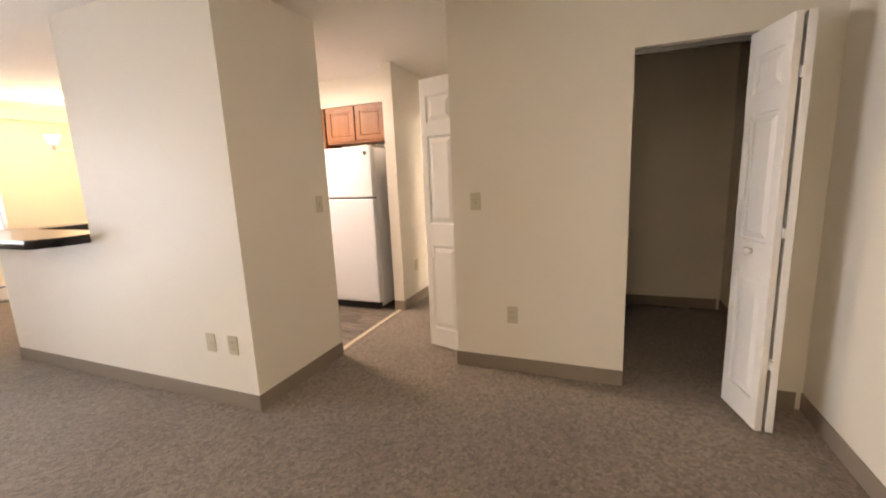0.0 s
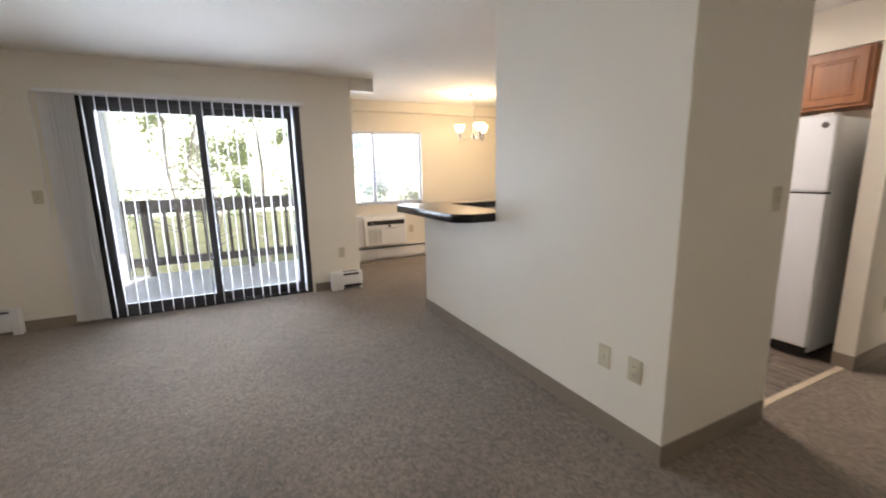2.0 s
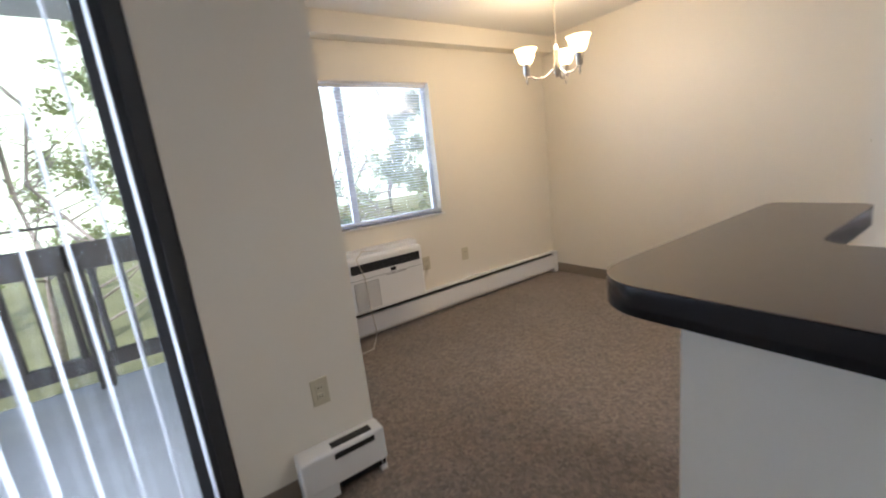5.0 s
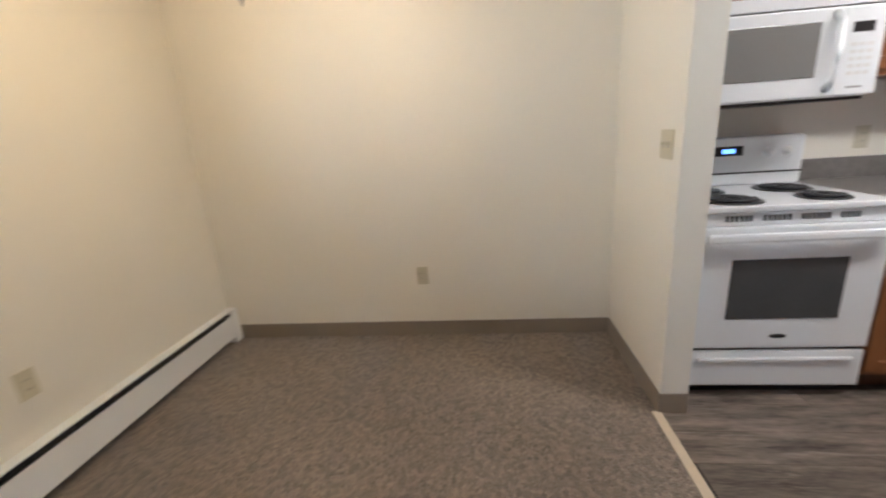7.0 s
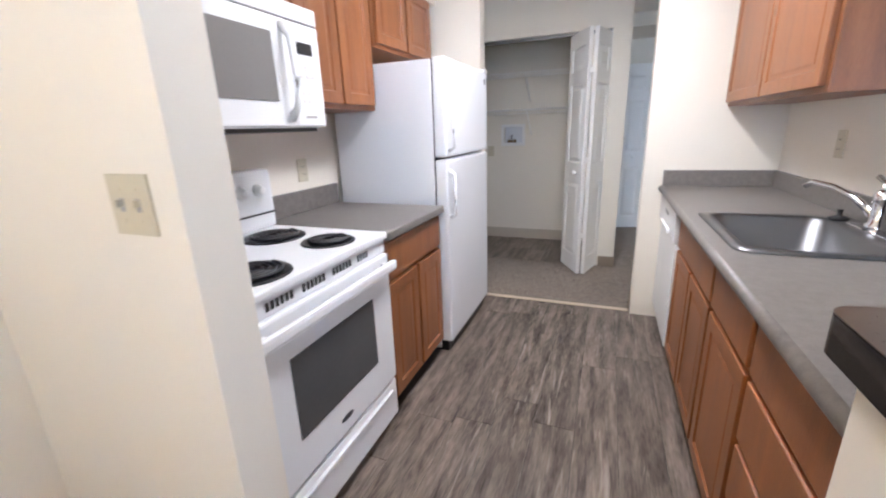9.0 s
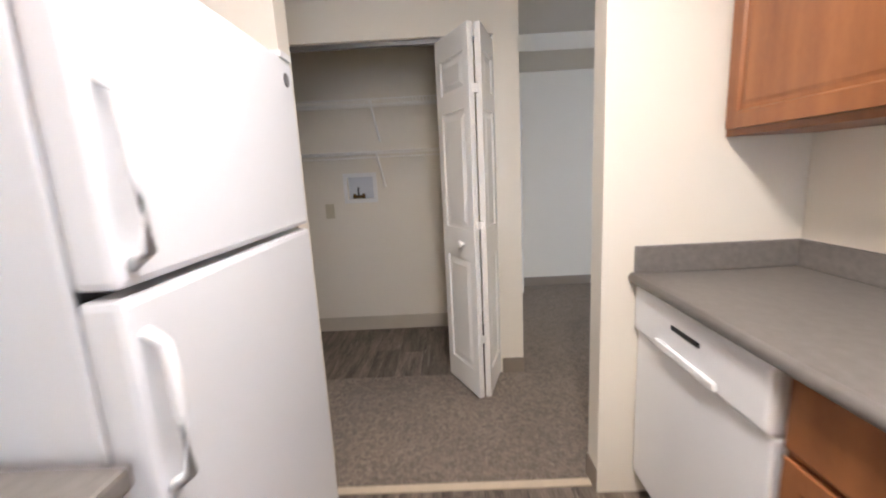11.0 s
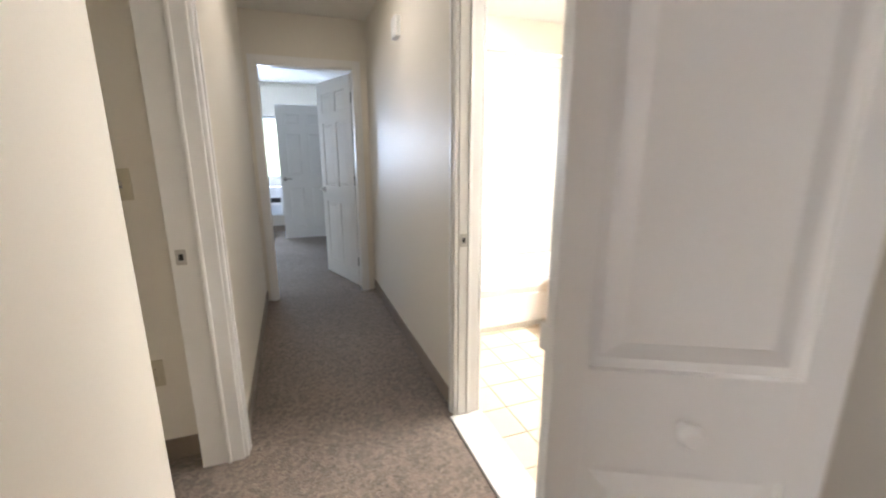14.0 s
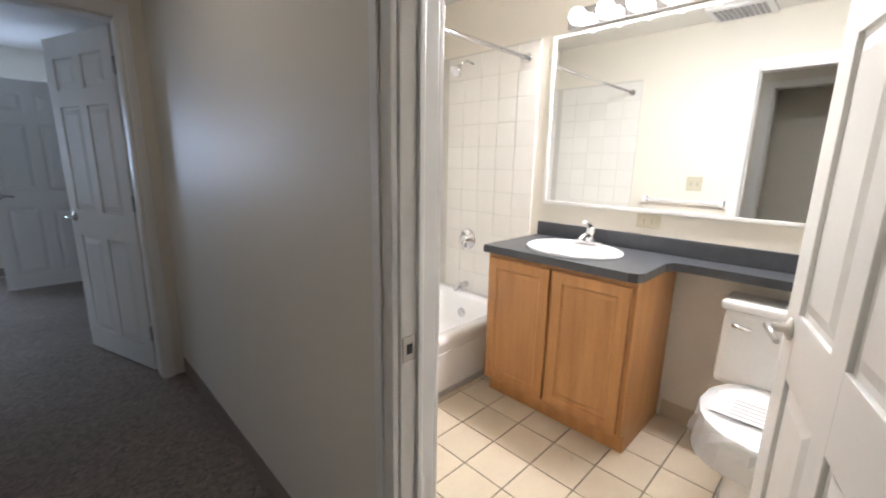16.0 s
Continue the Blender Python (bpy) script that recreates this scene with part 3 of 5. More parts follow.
def vertical_blind():
    th = thing("vertical_blind", "white vinyl vertical blind with vanes turned open", "blind", at=(-4.80, 0.6, 2.1))
    one("head_rail", (-4.859, -4.785, -0.56, 1.63, 2.085, 2.12), PLASTIC, th, 0.003)
    rng = random.Random(4)
    me = None

    def vane(y, ang, z1=2.085):
        nonlocal me
        if me is None:
            bm = bmesh.new()
            w, n = 0.089, 5
            cols = [[bm.verts.new((-w / 2 + w * i / n, 0.006 * (1 - (2 * i / n - 1) ** 2) + d, z)) for i in range(n + 1)] for z in (-2.045, 0) for d in (0.0, 0.0012)]
            a, b, c, d = cols
            for i in range(n):
                bm.faces.new((a[i], a[i + 1], c[i + 1], c[i]))
                bm.faces.new((d[i], d[i + 1], b[i + 1], b[i]))
            bm.faces.new((a[0], c[0], d[0], b[0]))
            bm.faces.new((c[n], a[n], b[n], d[n]))
            ob = part("vane", bm, VANE, th)
            me = ob.data
        else:
            ob = new("vane", me)
            ob.parent = th
            ob.matrix_parent_inverse = th.matrix_basis.inverted()
        ob.matrix_basis = pose(-4.805, y, z1, rng.uniform(-0.3, 0.3), rng.uniform(-0.2, 0.2), ang)
    for i in range(7):
        vane(-0.50 + 0.03 * i, 68 + rng.uniform(-6, 6))
    for i in range(20):
        vane(-0.24 + 0.092 * i, 6 + rng.uniform(-5, 5))
    tube_pts = [(-4.75, -0.56, 2.08), (-4.745, -0.565, 1.0)]
    rod("control_wand", tube_pts, 0.004, PLASTIC, th, 6)


vertical_blind()


def glazed_window(name, label, axis, at, lo, hi, z0, z1, mid, depth):
    """A slider window set in a wall opening: frame, mullion, two panes and a sill. axis: the wall runs along it."""
    th = thing(name, label, "window", at=(at, (lo + hi) / 2, z0) if axis == "y" else ((lo + hi) / 2, at, z0), kind="structure")

    def B(a0, a1, u0, u1, w0, w1):
        return (a0, a1, u0, u1, w0, w1) if axis == "y" else (u0, u1, a0, a1, w0, w1)
    d0, d1 = at, at + depth
    f = 0.035
    one("window_frame", B(d0, d1, lo, lo + f, z0, z1), PALEFRAME, th, 0.002)
    one("window_frame", B(d0, d1, hi - f, hi, z0, z1), PALEFRAME, th, 0.002)
    one("window_frame", B(d0, d1, lo + f, hi - f, z1 - f, z1), PALEFRAME, th, 0.002)
    one("window_frame", B(d0, d1, lo + f, hi - f, z0, z0 + f), PALEFRAME, th, 0.002)
    one("mullion", B(d0 + 0.005, d1 + 0.005, mid - 0.026, mid + 0.026, z0 + f, z1 - f), PALEFRAME, th, 0.002)
    for u0, u1 in ((lo + f, mid - 0.026), (mid + 0.026, hi - f)):
        p = one("pane", B((d0 + d1) / 2 - 0.003, (d0 + d1) / 2 + 0.003, u0, u1, z0 + f, z1 - f), GLASS, th)
        p.visible_shadow = False
    return th


w1 = glazed_window("window_1", "pale aluminium slider window over the air conditioner", "y", -6.335, 2.401, 3.629, 0.895, 1.989, 2.845, 0.035)
one("window_sill", (-6.30, -6.205, 2.38, 3.65, 0.880, 0.893), WHITE, w1, 0.003)
w2 = glazed_window("window_2", "pale bedroom slider window", "x", 12.06, -1.949, -0.751, 0.902, 1.899, -1.35, 0.04)


def mini_blind(x, y0, y1, z0, z1):
    th = thing("mini_blind", "white metal mini blind lowered with slats open", "blind", at=(x, (y0 + y1) / 2, z1))
    one("head_rail", (x - 0.014, x + 0.014, y0, y1, z1 - 0.028, z1), SLAT, th, 0.002)
    one("bottom_rail", (x - 0.012, x + 0.012, y0, y1, z0, z0 + 0.012), SLAT, th, 0.002)
    bm = bmesh.new()
    w = 0.0125
    top = [[bm.verts.new((c, u, h + dz)) for u in (y0, y1)] for dz in (0.0, 0.0007) for c, h in ((-w, -0.0035), (0, 0.0), (w, 0.002))]
    for k in (0, 1, 3, 4):
        bm.faces.new((top[k][0], top[k][1], top[k + 1][1], top[k + 1][0]))
    for a, b in ((0, 3), (2, 5)):
        bm.faces.new((top[a][0], top[a][1], top[b][1], top[b][0]))
    first = part("slat", bm, SLAT, th)
    n = int((z1 - z0 - 0.05) / 0.0215)
    for i in range(n):
        ob = first if i == 0 else new("slat", first.data)
        if i:
            ob.parent = th
            ob.matrix_parent_inverse = th.matrix_basis.inverted()
        ob.matrix_basis = Matrix.Translation((x, 0, z0 + 0.02 + 0.0215 * i))
    for u in (y0 + 0.15, (y0 + y1) / 2, y1 - 0.15):
        rod("ladder_cord", [(x + 0.012, u, z0), (x + 0.012, u, z1 - 0.02)], 0.0009, PLASTIC, th, 4)
    rod("tilt_wand", [(x + 0.03, y0 + 0.30, z1 - 0.03), (x + 0.032, y0 + 0.30, z1 - 0.55)], 0.003, PLASTIC, th, 6)


mini_blind(-6.262, 2.415, 3.612, 0.915, 1.978)

# ---- kitchen ----


def front(parent, b, axis, s, material=WOOD, name="door"):
    """A framed cabinet front: a panel sunk inside a moulded border. axis 'y' faces +-y, 'x' faces +-x."""
    x0, x1, y0, y1, z0, z1 = b
    r = 0.055 if (z1 - z0) > 0.25 else 0.0
    if not r:
        return one(name, b, material, parent, 0.006)
    bm = bmesh.new()
    bx(bm, x0, x1, y0, y1, z0, z1, bev=0.004)
    bm.normal_update()
    out = Vector((0, s, 0)) if axis == "y" else Vector((s, 0, 0))
    face = max((f for f in bm.faces if f.normal.dot(out) > 0.99), key=lambda f: f.calc_area())
    for width, sink_by in ((r - 0.008, 0.0), (0.006, 0.007), (0.012, 0.0), (0.010, -0.003)):
        bmesh.ops.inset_region(bm, faces=[face], thickness=width, use_even_offset=True)
        for v in face.verts:
            v.co -= out * sink_by
    return part(name, bm, material, parent)


def base_unit(label, x0, x1, back, face, layout, top=0.878):
    """A floor cabinet along x; face is the y of its front, back its rear."""
    s = 1 if face > back else -1
    th = thing("base_cabinet", label, "cabinet", at=((x0 + x1) / 2, (back + face) / 2, 0), group="kitchen base cabinets")
    one("body", (x0 + 0.001, x1 - 0.001, min(back, face), max(back, face), 0.10, top), WOOD, th, 0.002)
    one("toe_kick", (x0 + 0.002, x1 - 0.002, *sorted((back, face - s * 0.07)), 0.0, 0.10), DARKWOOD, th)
    f0, f1 = sorted((face, face + s * 0.02))
    for kind, a, b, c, d in layout:
        front(th, (x0 + a * (x1 - x0) + 0.012, x0 + b * (x1 - x0) - 0.012, f0, f1, c, d), "y", s, name=kind)
    return th


def wall_unit(label, x0, x1, back, face, z0, z1, doors):
    s = 1 if face > back else -1
    th = thing("wall_cabinet", label, "cabinet", at=((x0 + x1) / 2, (back + face) / 2, z0), group="kitchen wall cabinets")
    one("body", (x0 + 0.001, x1 - 0.001, *sorted((back, face)), z0, z1), WOOD, th, 0.002)
    f0, f1 = sorted((face, face + s * 0.02))
    for i in range(doors):
        w = (x1 - x0 - 0.03) / doors
        front(th, (x0 + 0.015 + i * w + 0.008, x0 + 0.015 + (i + 1) * w - 0.008, f0, f1, z0 + 0.022, z1 - 0.015), "y", s)
    return th


DT, DB = (0.70, 0.865), (0.125, 0.68)
base_unit("orange maple base cabinet with a drawer and two doors", -2.745, -2.14, 5.078, 4.43, (("drawer", 0, 1, *DT), ("door", 0, 0.5, *DB), ("door", 0.5, 1, *DB)))
sb_ = base_unit("orange maple sink base cabinet with two doors", -2.62, -1.86, 2.652, 3.20, (("drawer", 0, 1, *DT), ("door", 0, 0.5, *DB), ("door", 0.5, 1, *DB)), 0.70)
one("face_rail", (-2.619, -1.861, 3.18, 3.199, 0.70, 0.878), WOOD, sb_)
db_ = base_unit("orange maple base cabinet with one drawer and door", -3.05, -2.622, 2.652, 3.20, (("drawer", 0, 1, *DT), ("door", 0, 1, *DB)), 0.70)
one("face_rail", (-3.049, -2.623, 3.18, 3.199, 0.70, 0.878), WOOD, db_)
base_unit("orange maple cabinet with a stack of drawers", -3.545, -3.052, 2.652, 3.20, (("drawer", 0, 1, *DT), ("drawer", 0, 1, 0.51, 0.68), ("drawer", 0, 1, 0.32, 0.49), ("drawer", 0, 1, 0.125, 0.30)))
wall_unit("orange maple wall cabinet with two doors", -2.745, -2.125, 5.078, 4.77, 1.42, 2.13, 2)
wall_unit("orange maple wall cabinet above the microwave", -3.525, -2.75, 5.078, 4.77, 1.755, 2.13, 2)
wall_unit("short orange maple cabinet above the refrigerator", -2.10, -1.33, 5.078, 4.77, 1.74, 2.13, 2)
wall_unit("orange maple wall cabinet over the sink counter", -2.430, -1.205, 2.652, 2.95, 1.38, 2.13, 2)


def counter_north():
    th = thing("countertop", "grey laminate countertop beside the refrigerator", "countertop", at=(-2.45, 4.7, 0.88))
    one("top", (-2.748, -2.135, 4.385, 5.078, 0.88, 0.918), COUNTER, th, 0.008)
    one("backsplash", (-2.748, -2.135, 5.058, 5.078, 0.918, 1.03), COUNTER, th, 0.004)


counter_north()
SX0, SX1, SY0, SY1 = -2.70, -2.13, 2.76, 3.17


def counter_south():
    th = thing("countertop", "grey laminate sink countertop with a low backsplash", "countertop", at=(-2.4, 2.95, 0.88))
    bm = bmesh.new()
    loops = []
    for x0, x1, y0, y1 in ((-3.555, -1.202, 2.652, 3.245), (SX0, SX1, SY0, SY1)):
        for z in (0.88, 0.918):
            loops.append([bm.verts.new((x, y, z)) for x, y in ((x0, y0), (x1, y0), (x1, y1), (x0, y1))])
    for a, b in ((0, 1), (2, 3), (0, 2), (1, 3)):
        for k in range(4):
            bm.faces.new((loops[a][k], loops[a][(k + 1) % 4], loops[b][(k + 1) % 4], loops[b][k]))
    part("top", bm, COUNTER, th)
    bm = bmesh.new()
    tube(bm, [(-3.555, 3.245, 0.899), (-1.202, 3.245, 0.899)], 0.019, 12)
    part("front_edge", bm, COUNTER, th)
    one("backsplash", (-3.54, -1.202, 2.652, 2.672, 0.918, 1.015), COUNTER, th, 0.004)
    one("side_splash", (-1.222, -1.202, 2.672, 3.245, 0.918, 1.015), COUNTER, th, 0.004)


counter_south()


def sink():
    th = thing("kitchen_sink", "single-bowl stainless steel drop-in sink", "sink", at=((SX0 + SX1) / 2, 2.96, 0.918))
    bm = bmesh.new()
    rings = []
    for i, z, rr in ((-0.03, 0.919, 0.05), (-0.03, 0.925, 0.05), (0.012, 0.925, 0.05), (0.022, 0.915, 0.06), (0.035, 0.755, 0.07), (0.09, 0.742, 0.06)):
        ring = []
        ax0, ax1, ay0, ay1 = SX0 + i, SX1 - i, SY0 + i, SY1 - i
        for cx, cy, a0 in ((ax1 - rr, ay1 - rr, 0), (ax0 + rr, ay1 - rr, 90), (ax0 + rr, ay0 + rr, 180), (ax1 - rr, ay0 + rr, 270)):
            for k in range(6):
                a = radians(a0 + 18 * k)
                ring.append(bm.verts.new((cx + rr * math.cos(a), cy + rr * math.sin(a), z)))
        rings.append(ring)
    for a, b in zip(rings, rings[1:]):
        for k in range(len(a)):
            bm.faces.new((a[k], a[(k + 1) % len(a)], b[(k + 1) % len(a)], b[k])).smooth = True
    bm.faces.new(rings[-1])
    part("bowl", bm, STEEL, th)
    bm = bmesh.new()
    lathe(bm, [(0.045, 0.743), (0.042, 0.747), (0.02, 0.745)], 20, (-2.4, 2.95, 0))
    part("drain", bm, CHROME, th)


sink()


def kitchen_faucet():
    th = thing("kitchen_faucet", "chrome single-lever kitchen faucet on the sink deck", "faucet", at=(-2.36, 2.72, 0.92))
    bm = bmesh.new()
    lathe(bm, [(0.032, 0.92), (0.03, 0.945), (0.022, 0.955), (0.022, 1.03), (0.025, 1.05), (0.012, 1.065)], 18, (-2.36, 2.715, 0))
    part("body", bm, CHROME, th)
    one("deck_plate", (-2.48, -2.24, 2.69, 2.745, 0.918, 0.928), CHROME, th, 0.004)
    rod("spout", [(-2.36, 2.72, 0.97), (-2.28, 2.745, 1.02), (-2.18, 2.775, 1.05), (-2.08, 2.805, 1.055), (-2.05, 2.815, 1.035)], [0.014, 0.012, 0.011, 0.011, 0.012], CHROME, th, 10)
    rod("lever", [(-2.36, 2.715, 1.06), (-2.33, 2.70, 1.085), (-2.28, 2.70, 1.10)], [0.010, 0.008, 0.009], CHROME, th, 8)


kitchen_faucet()
sp = thing("sink_stopper", "black rubber sink stopper lying on the sink rim", "stopper", at=(-2.2, 2.83, 0.925))
bm = bmesh.new()
lathe(bm, [(0.03, 0.926), (0.034, 0.934), (0.02, 0.94), (0.008, 0.944), (0.008, 0.962), (0.012, 0.966)], 16, (-2.19, 2.745, 0))
part("stopper_body", bm, BLACK, sp)


def dishwasher():
    th = thing("dishwasher", "white built-in dishwasher under the counter", "dishwasher", at=(-1.53, 2.95, 0))
    x0, x1 = -1.855, -1.205
    one("body", (x0, x1, 2.655, 3.18, 0.10, 0.876), PLASTIC, th, 0.002)
    one("toe_kick", (x0, x1, 2.7, 3.12, 0.0, 0.10), BLACK, th)
    one("door", (x0 + 0.004, x1 - 0.004, 3.18, 3.225, 0.11, 0.70), ENAMEL, th, 0.008)
    one("control_panel", (x0 + 0.004, x1 - 0.004, 3.18, 3.24, 0.705, 0.872), ENAMEL, th, 0.012)
    one("latch_slot", (-1.60, -1.46, 3.239, 3.2425, 0.80, 0.815), BLACK, th, 0.001)
    one("grip", (-1.68, -1.38, 3.236, 3.252, 0.715, 0.74), ENAMEL, th, 0.005)


dishwasher()


def refrigerator():
    X0, X1 = -2.115, -1.325
    th = thing("refrigerator", "white top-freezer refrigerator with pebbled doors", "refrigerator", at=(-1.72, 4.7, 0))
    one("cabinet", (X0 + 0.004, X1 - 0.004, 4.445, 5.05, 0.03, 1.655), FRIDGE, th, 0.008)
    one("kick_grille", (X0 + 0.02, X1 - 0.02, 4.40, 4.45, 0.012, 0.075), BLACK, th, 0.003)
    one("freezer_door", (X0, X1, 4.368, 4.438, 1.168, 1.662), FRIDGE, th, 0.014)
    one("fridge_door", (X0, X1, 4.368, 4.438, 0.085, 1.155), FRIDGE, th, 0.014)
    one("gasket", (X0 + 0.012, X1 - 0.012, 4.436, 4.448, 0.09, 1.655), BLACK, th)
    one("hinge_cap", (X1 - 0.10, X1 - 0.02, 4.36, 4.44, 1.655, 1.675), PLASTIC, th, 0.004)
    for z0, z1 in ((1.20, 1.46), (0.84, 1.10)):
        bm = bmesh.new()
        tube(bm, [(X0 + 0.028, 4.368, z0), (X0 + 0.028, 4.338, z0 + 0.02), (X0 + 0.028, 4.333, (z0 + z1) / 2), (X0 + 0.028, 4.338, z1 - 0.02), (X0 + 0.028, 4.368, z1)], 0.011, 8)
        part("door_handle", bm, ENAMEL, th)
    bm = bmesh.new()
    lathe(bm, [(0.020, 0), (0.020, 0.003), (0.015, 0.004)], 18, (X1 - 0.06, 4.369, 1.60), m=Matrix.Rotation(radians(90), 4, "X"))
    part("round_badge", bm, mat("badge_grey", (0.18, 0.18, 0.19), 0.3, metal=0.6), th)
    for x in (X0 + 0.06, X1 - 0.06):
        one("foot", (x - 0.02, x + 0.02, 4.44, 4.48, 0.0, 0.03), BLACK, th)


refrigerator()


def stove():
    X0, X1, YF = -3.515, -2.755, 4.43
    th = thing("electric_stove", "white freestanding electric coil stove", "stove", at=(-3.135, 4.7, 0))
    one("body", (X0, X1, YF, 5.06, 0.06, 0.895), ENAMEL, th, 0.004)
    one("base", (X0 + 0.02, X1 - 0.02, YF + 0.05, 5.05, 0.0, 0.06), BLACK, th)
    one("cooktop", (X0 - 0.002, X1 + 0.004, YF - 0.035, 4.98, 0.895, 0.922), ENAMEL, th, 0.008)
    bg = one("backguard", (X0, X1, 4.955, 5.06, 0.922, 1.175), ENAMEL, th, 0.018)
    one("backguard_seam", (X0 + 0.005, X1 - 0.005, 4.952, 4.958, 0.985, 0.993), BLACK, bg)
    one("display", (-3.20, -3.06, 4.950, 4.957, 1.08, 1.13), BLACK, bg, 0.002)
    one("display_digits", (-3.16, -3.10, 4.9485, 4.9505, 1.095, 1.115), DISPLAY, bg)
    for x in (-3.43, -3.34, -2.93, -2.84):
        bm = bmesh.new()
        lathe(bm, [(0.028, 0), (0.026, 0.008), (0.018, 0.012), (0.016, 0.03), (0.01, 0.033)], 16, (x, 4.957, 1.09), m=Matrix.Rotation(radians(90), 4, "X"))
        part("control_knob", bm, PLASTIC, bg)
    for cx, cy, r in ((-3.32, 4.54, 0.10), (-2.945, 4.54, 0.078), (-3.32, 4.80, 0.078), (-2.945, 4.80, 0.10)):
        bm = bmesh.new()
        lathe(bm, [(r + 0.022, 0.922), (r + 0.020, 0.927), (r + 0.004, 0.924), (0.02, 0.9235)], 28, (cx, cy, 0))
        pan = part("drip_pan", bm, BLACK, th, "black drip pan")
        bm = bmesh.new()
        turns = 4
        pts = [(cx + (0.02 + (r - 0.024) * i / 72) * math.cos(turns * 2 * math.pi * i / 72), cy + (0.02 + (r - 0.024) * i / 72) * math.sin(turns * 2 * math.pi * i / 72), 0.933) for i in range(73)]
        tube(bm, pts, 0.0055, 6)
        part("coil", bm, COIL, pan, "black spiral heating coil")
    door = one("oven_door", (X0 + 0.004, X1 - 0.004, YF - 0.035, YF - 0.002, 0.262, 0.835), ENAMEL, th, 0.010)
    one("oven_window", (X0 + 0.15, X1 - 0.15, YF - 0.039, YF - 0.033, 0.41, 0.69), OVEN, door, 0.003)
    bm = bmesh.new()
    bx(bm, X0 + 0.02, X1 - 0.02, YF - 0.085, YF - 0.06, 0.775, 0.815, bev=0.011)
    for x in (X0 + 0.05, X1 - 0.07):
        bx(bm, x, x + 0.02, YF - 0.07, YF - 0.033, 0.782, 0.808, bev=0.004)
    part("handle", bm, ENAMEL, door)
    bm = bmesh.new()
    lathe(bm, [(0.03, 0), (0.03, 0.002), (0.02, 0.0035)], 18, (-3.135, YF - 0.0352, 0.325), sx=1.2, sy=0.35, m=Matrix.Rotation(radians(90), 4, "X"))
    part("oval_badge", bm, BLACK, door)
    one("vent_rail", (X0 + 0.004, X1 - 0.004, YF - 0.02, YF, 0.838, 0.892), ENAMEL, th, 0.003)
    slot = None
    for i in range(22):
        x = X0 + 0.11 + i * 0.019 + 0.035 * (i // 6)
        if slot is None:
            slot = one("vent_slot", (0, 0.011, YF - 0.0225, YF - 0.0195, 0.855, 0.880), BLACK, th)
        else:
            o = new("vent_slot", slot.data)
            o.parent, o.matrix_parent_inverse = th, th.matrix_basis.inverted()
            slot_i = o
            slot_i.matrix_basis = Matrix.Translation((x, 0, 0))
    slot.matrix_basis = Matrix.Translation((X0 + 0.11, 0, 0))
    dr = one("storage_drawer", (X0 + 0.004, X1 - 0.004, YF - 0.03, YF - 0.002, 0.065, 0.248), ENAMEL, th, 0.008)
    one("drawer_gap", (X0 + 0.006, X1 - 0.006, YF - 0.02, YF - 0.004, 0.249, 0.261), BLACK, th)
    one("drawer_lip", (X0 + 0.05, X1 - 0.05, YF - 0.042, YF - 0.028, 0.195, 0.215), ENAMEL, dr, 0.006)


stove()


def microwave():
    X0, X1, YF = -3.525, -2.755, 4.66
    th = thing("microwave", "white over-range microwave with grey window", "microwave", at=(-3.14, 4.86, 1.33))
    one("body", (X0, X1, YF, 5.078, 1.335, 1.745), ENAMEL, th, 0.004)
    one("underside", (X0 + 0.01, X1 - 0.01, YF + 0.01, 5.07, 1.322, 1.336), BLACK, th)
    one("top_grille", (X0, X1, YF - 0.03, YF, 1.692, 1.745), ENAMEL, th, 0.004)
    door = one("door", (X0, X1 - 0.165, YF - 0.035, YF, 1.34, 1.686), ENAMEL, th, 0.006)
    one("window", (X0 + 0.06, X1 - 0.25, YF - 0.039, YF - 0.034, 1.42, 1.635), MWIN, door, 0.003)
    bm = bmesh.new()
    x = X1 - 0.195
    tube(bm, [(x, YF - 0.03, 1.365), (x, YF - 0.065, 1.40), (x, YF - 0.08, 1.51), (x, YF - 0.065, 1.63), (x, YF - 0.03, 1.665)], [0.016, 0.013, 0.012, 0.013, 0.016], 10)
    part("handle", bm, ENAMEL, door)
    pn = one("control_panel", (X1 - 0.162, X1, YF - 0.032, YF, 1.34, 1.686), ENAMEL, th, 0.006)
    one("display", (X1 - 0.125, X1 - 0.045, YF - 0.035, YF - 0.031, 1.585, 1.625), BLACK, pn, 0.002)
    for row in range(5):
        for col in range(3):
            kx, kz = X1 - 0.122 + 0.031 * col, 1.42 + 0.028 * row
            one("key", (kx, kx + 0.022, YF - 0.0335, YF - 0.0315, kz, kz + 0.014), PAPER, pn)
    one("brand_bar", (X1 - 0.115, X1 - 0.055, YF - 0.0335, YF - 0.0315, 1.368, 1.376), INK_SHADE, pn)
    one("door_seam", (X1 - 0.1655, X1 - 0.1615, YF - 0.028, YF - 0.004, 1.342, 1.684), BLACK, th)
    one("head_seam", (X0 + 0.004, X1 - 0.004, YF - 0.026, YF - 0.004, 1.6865, 1.6915), BLACK, th)


microwave()


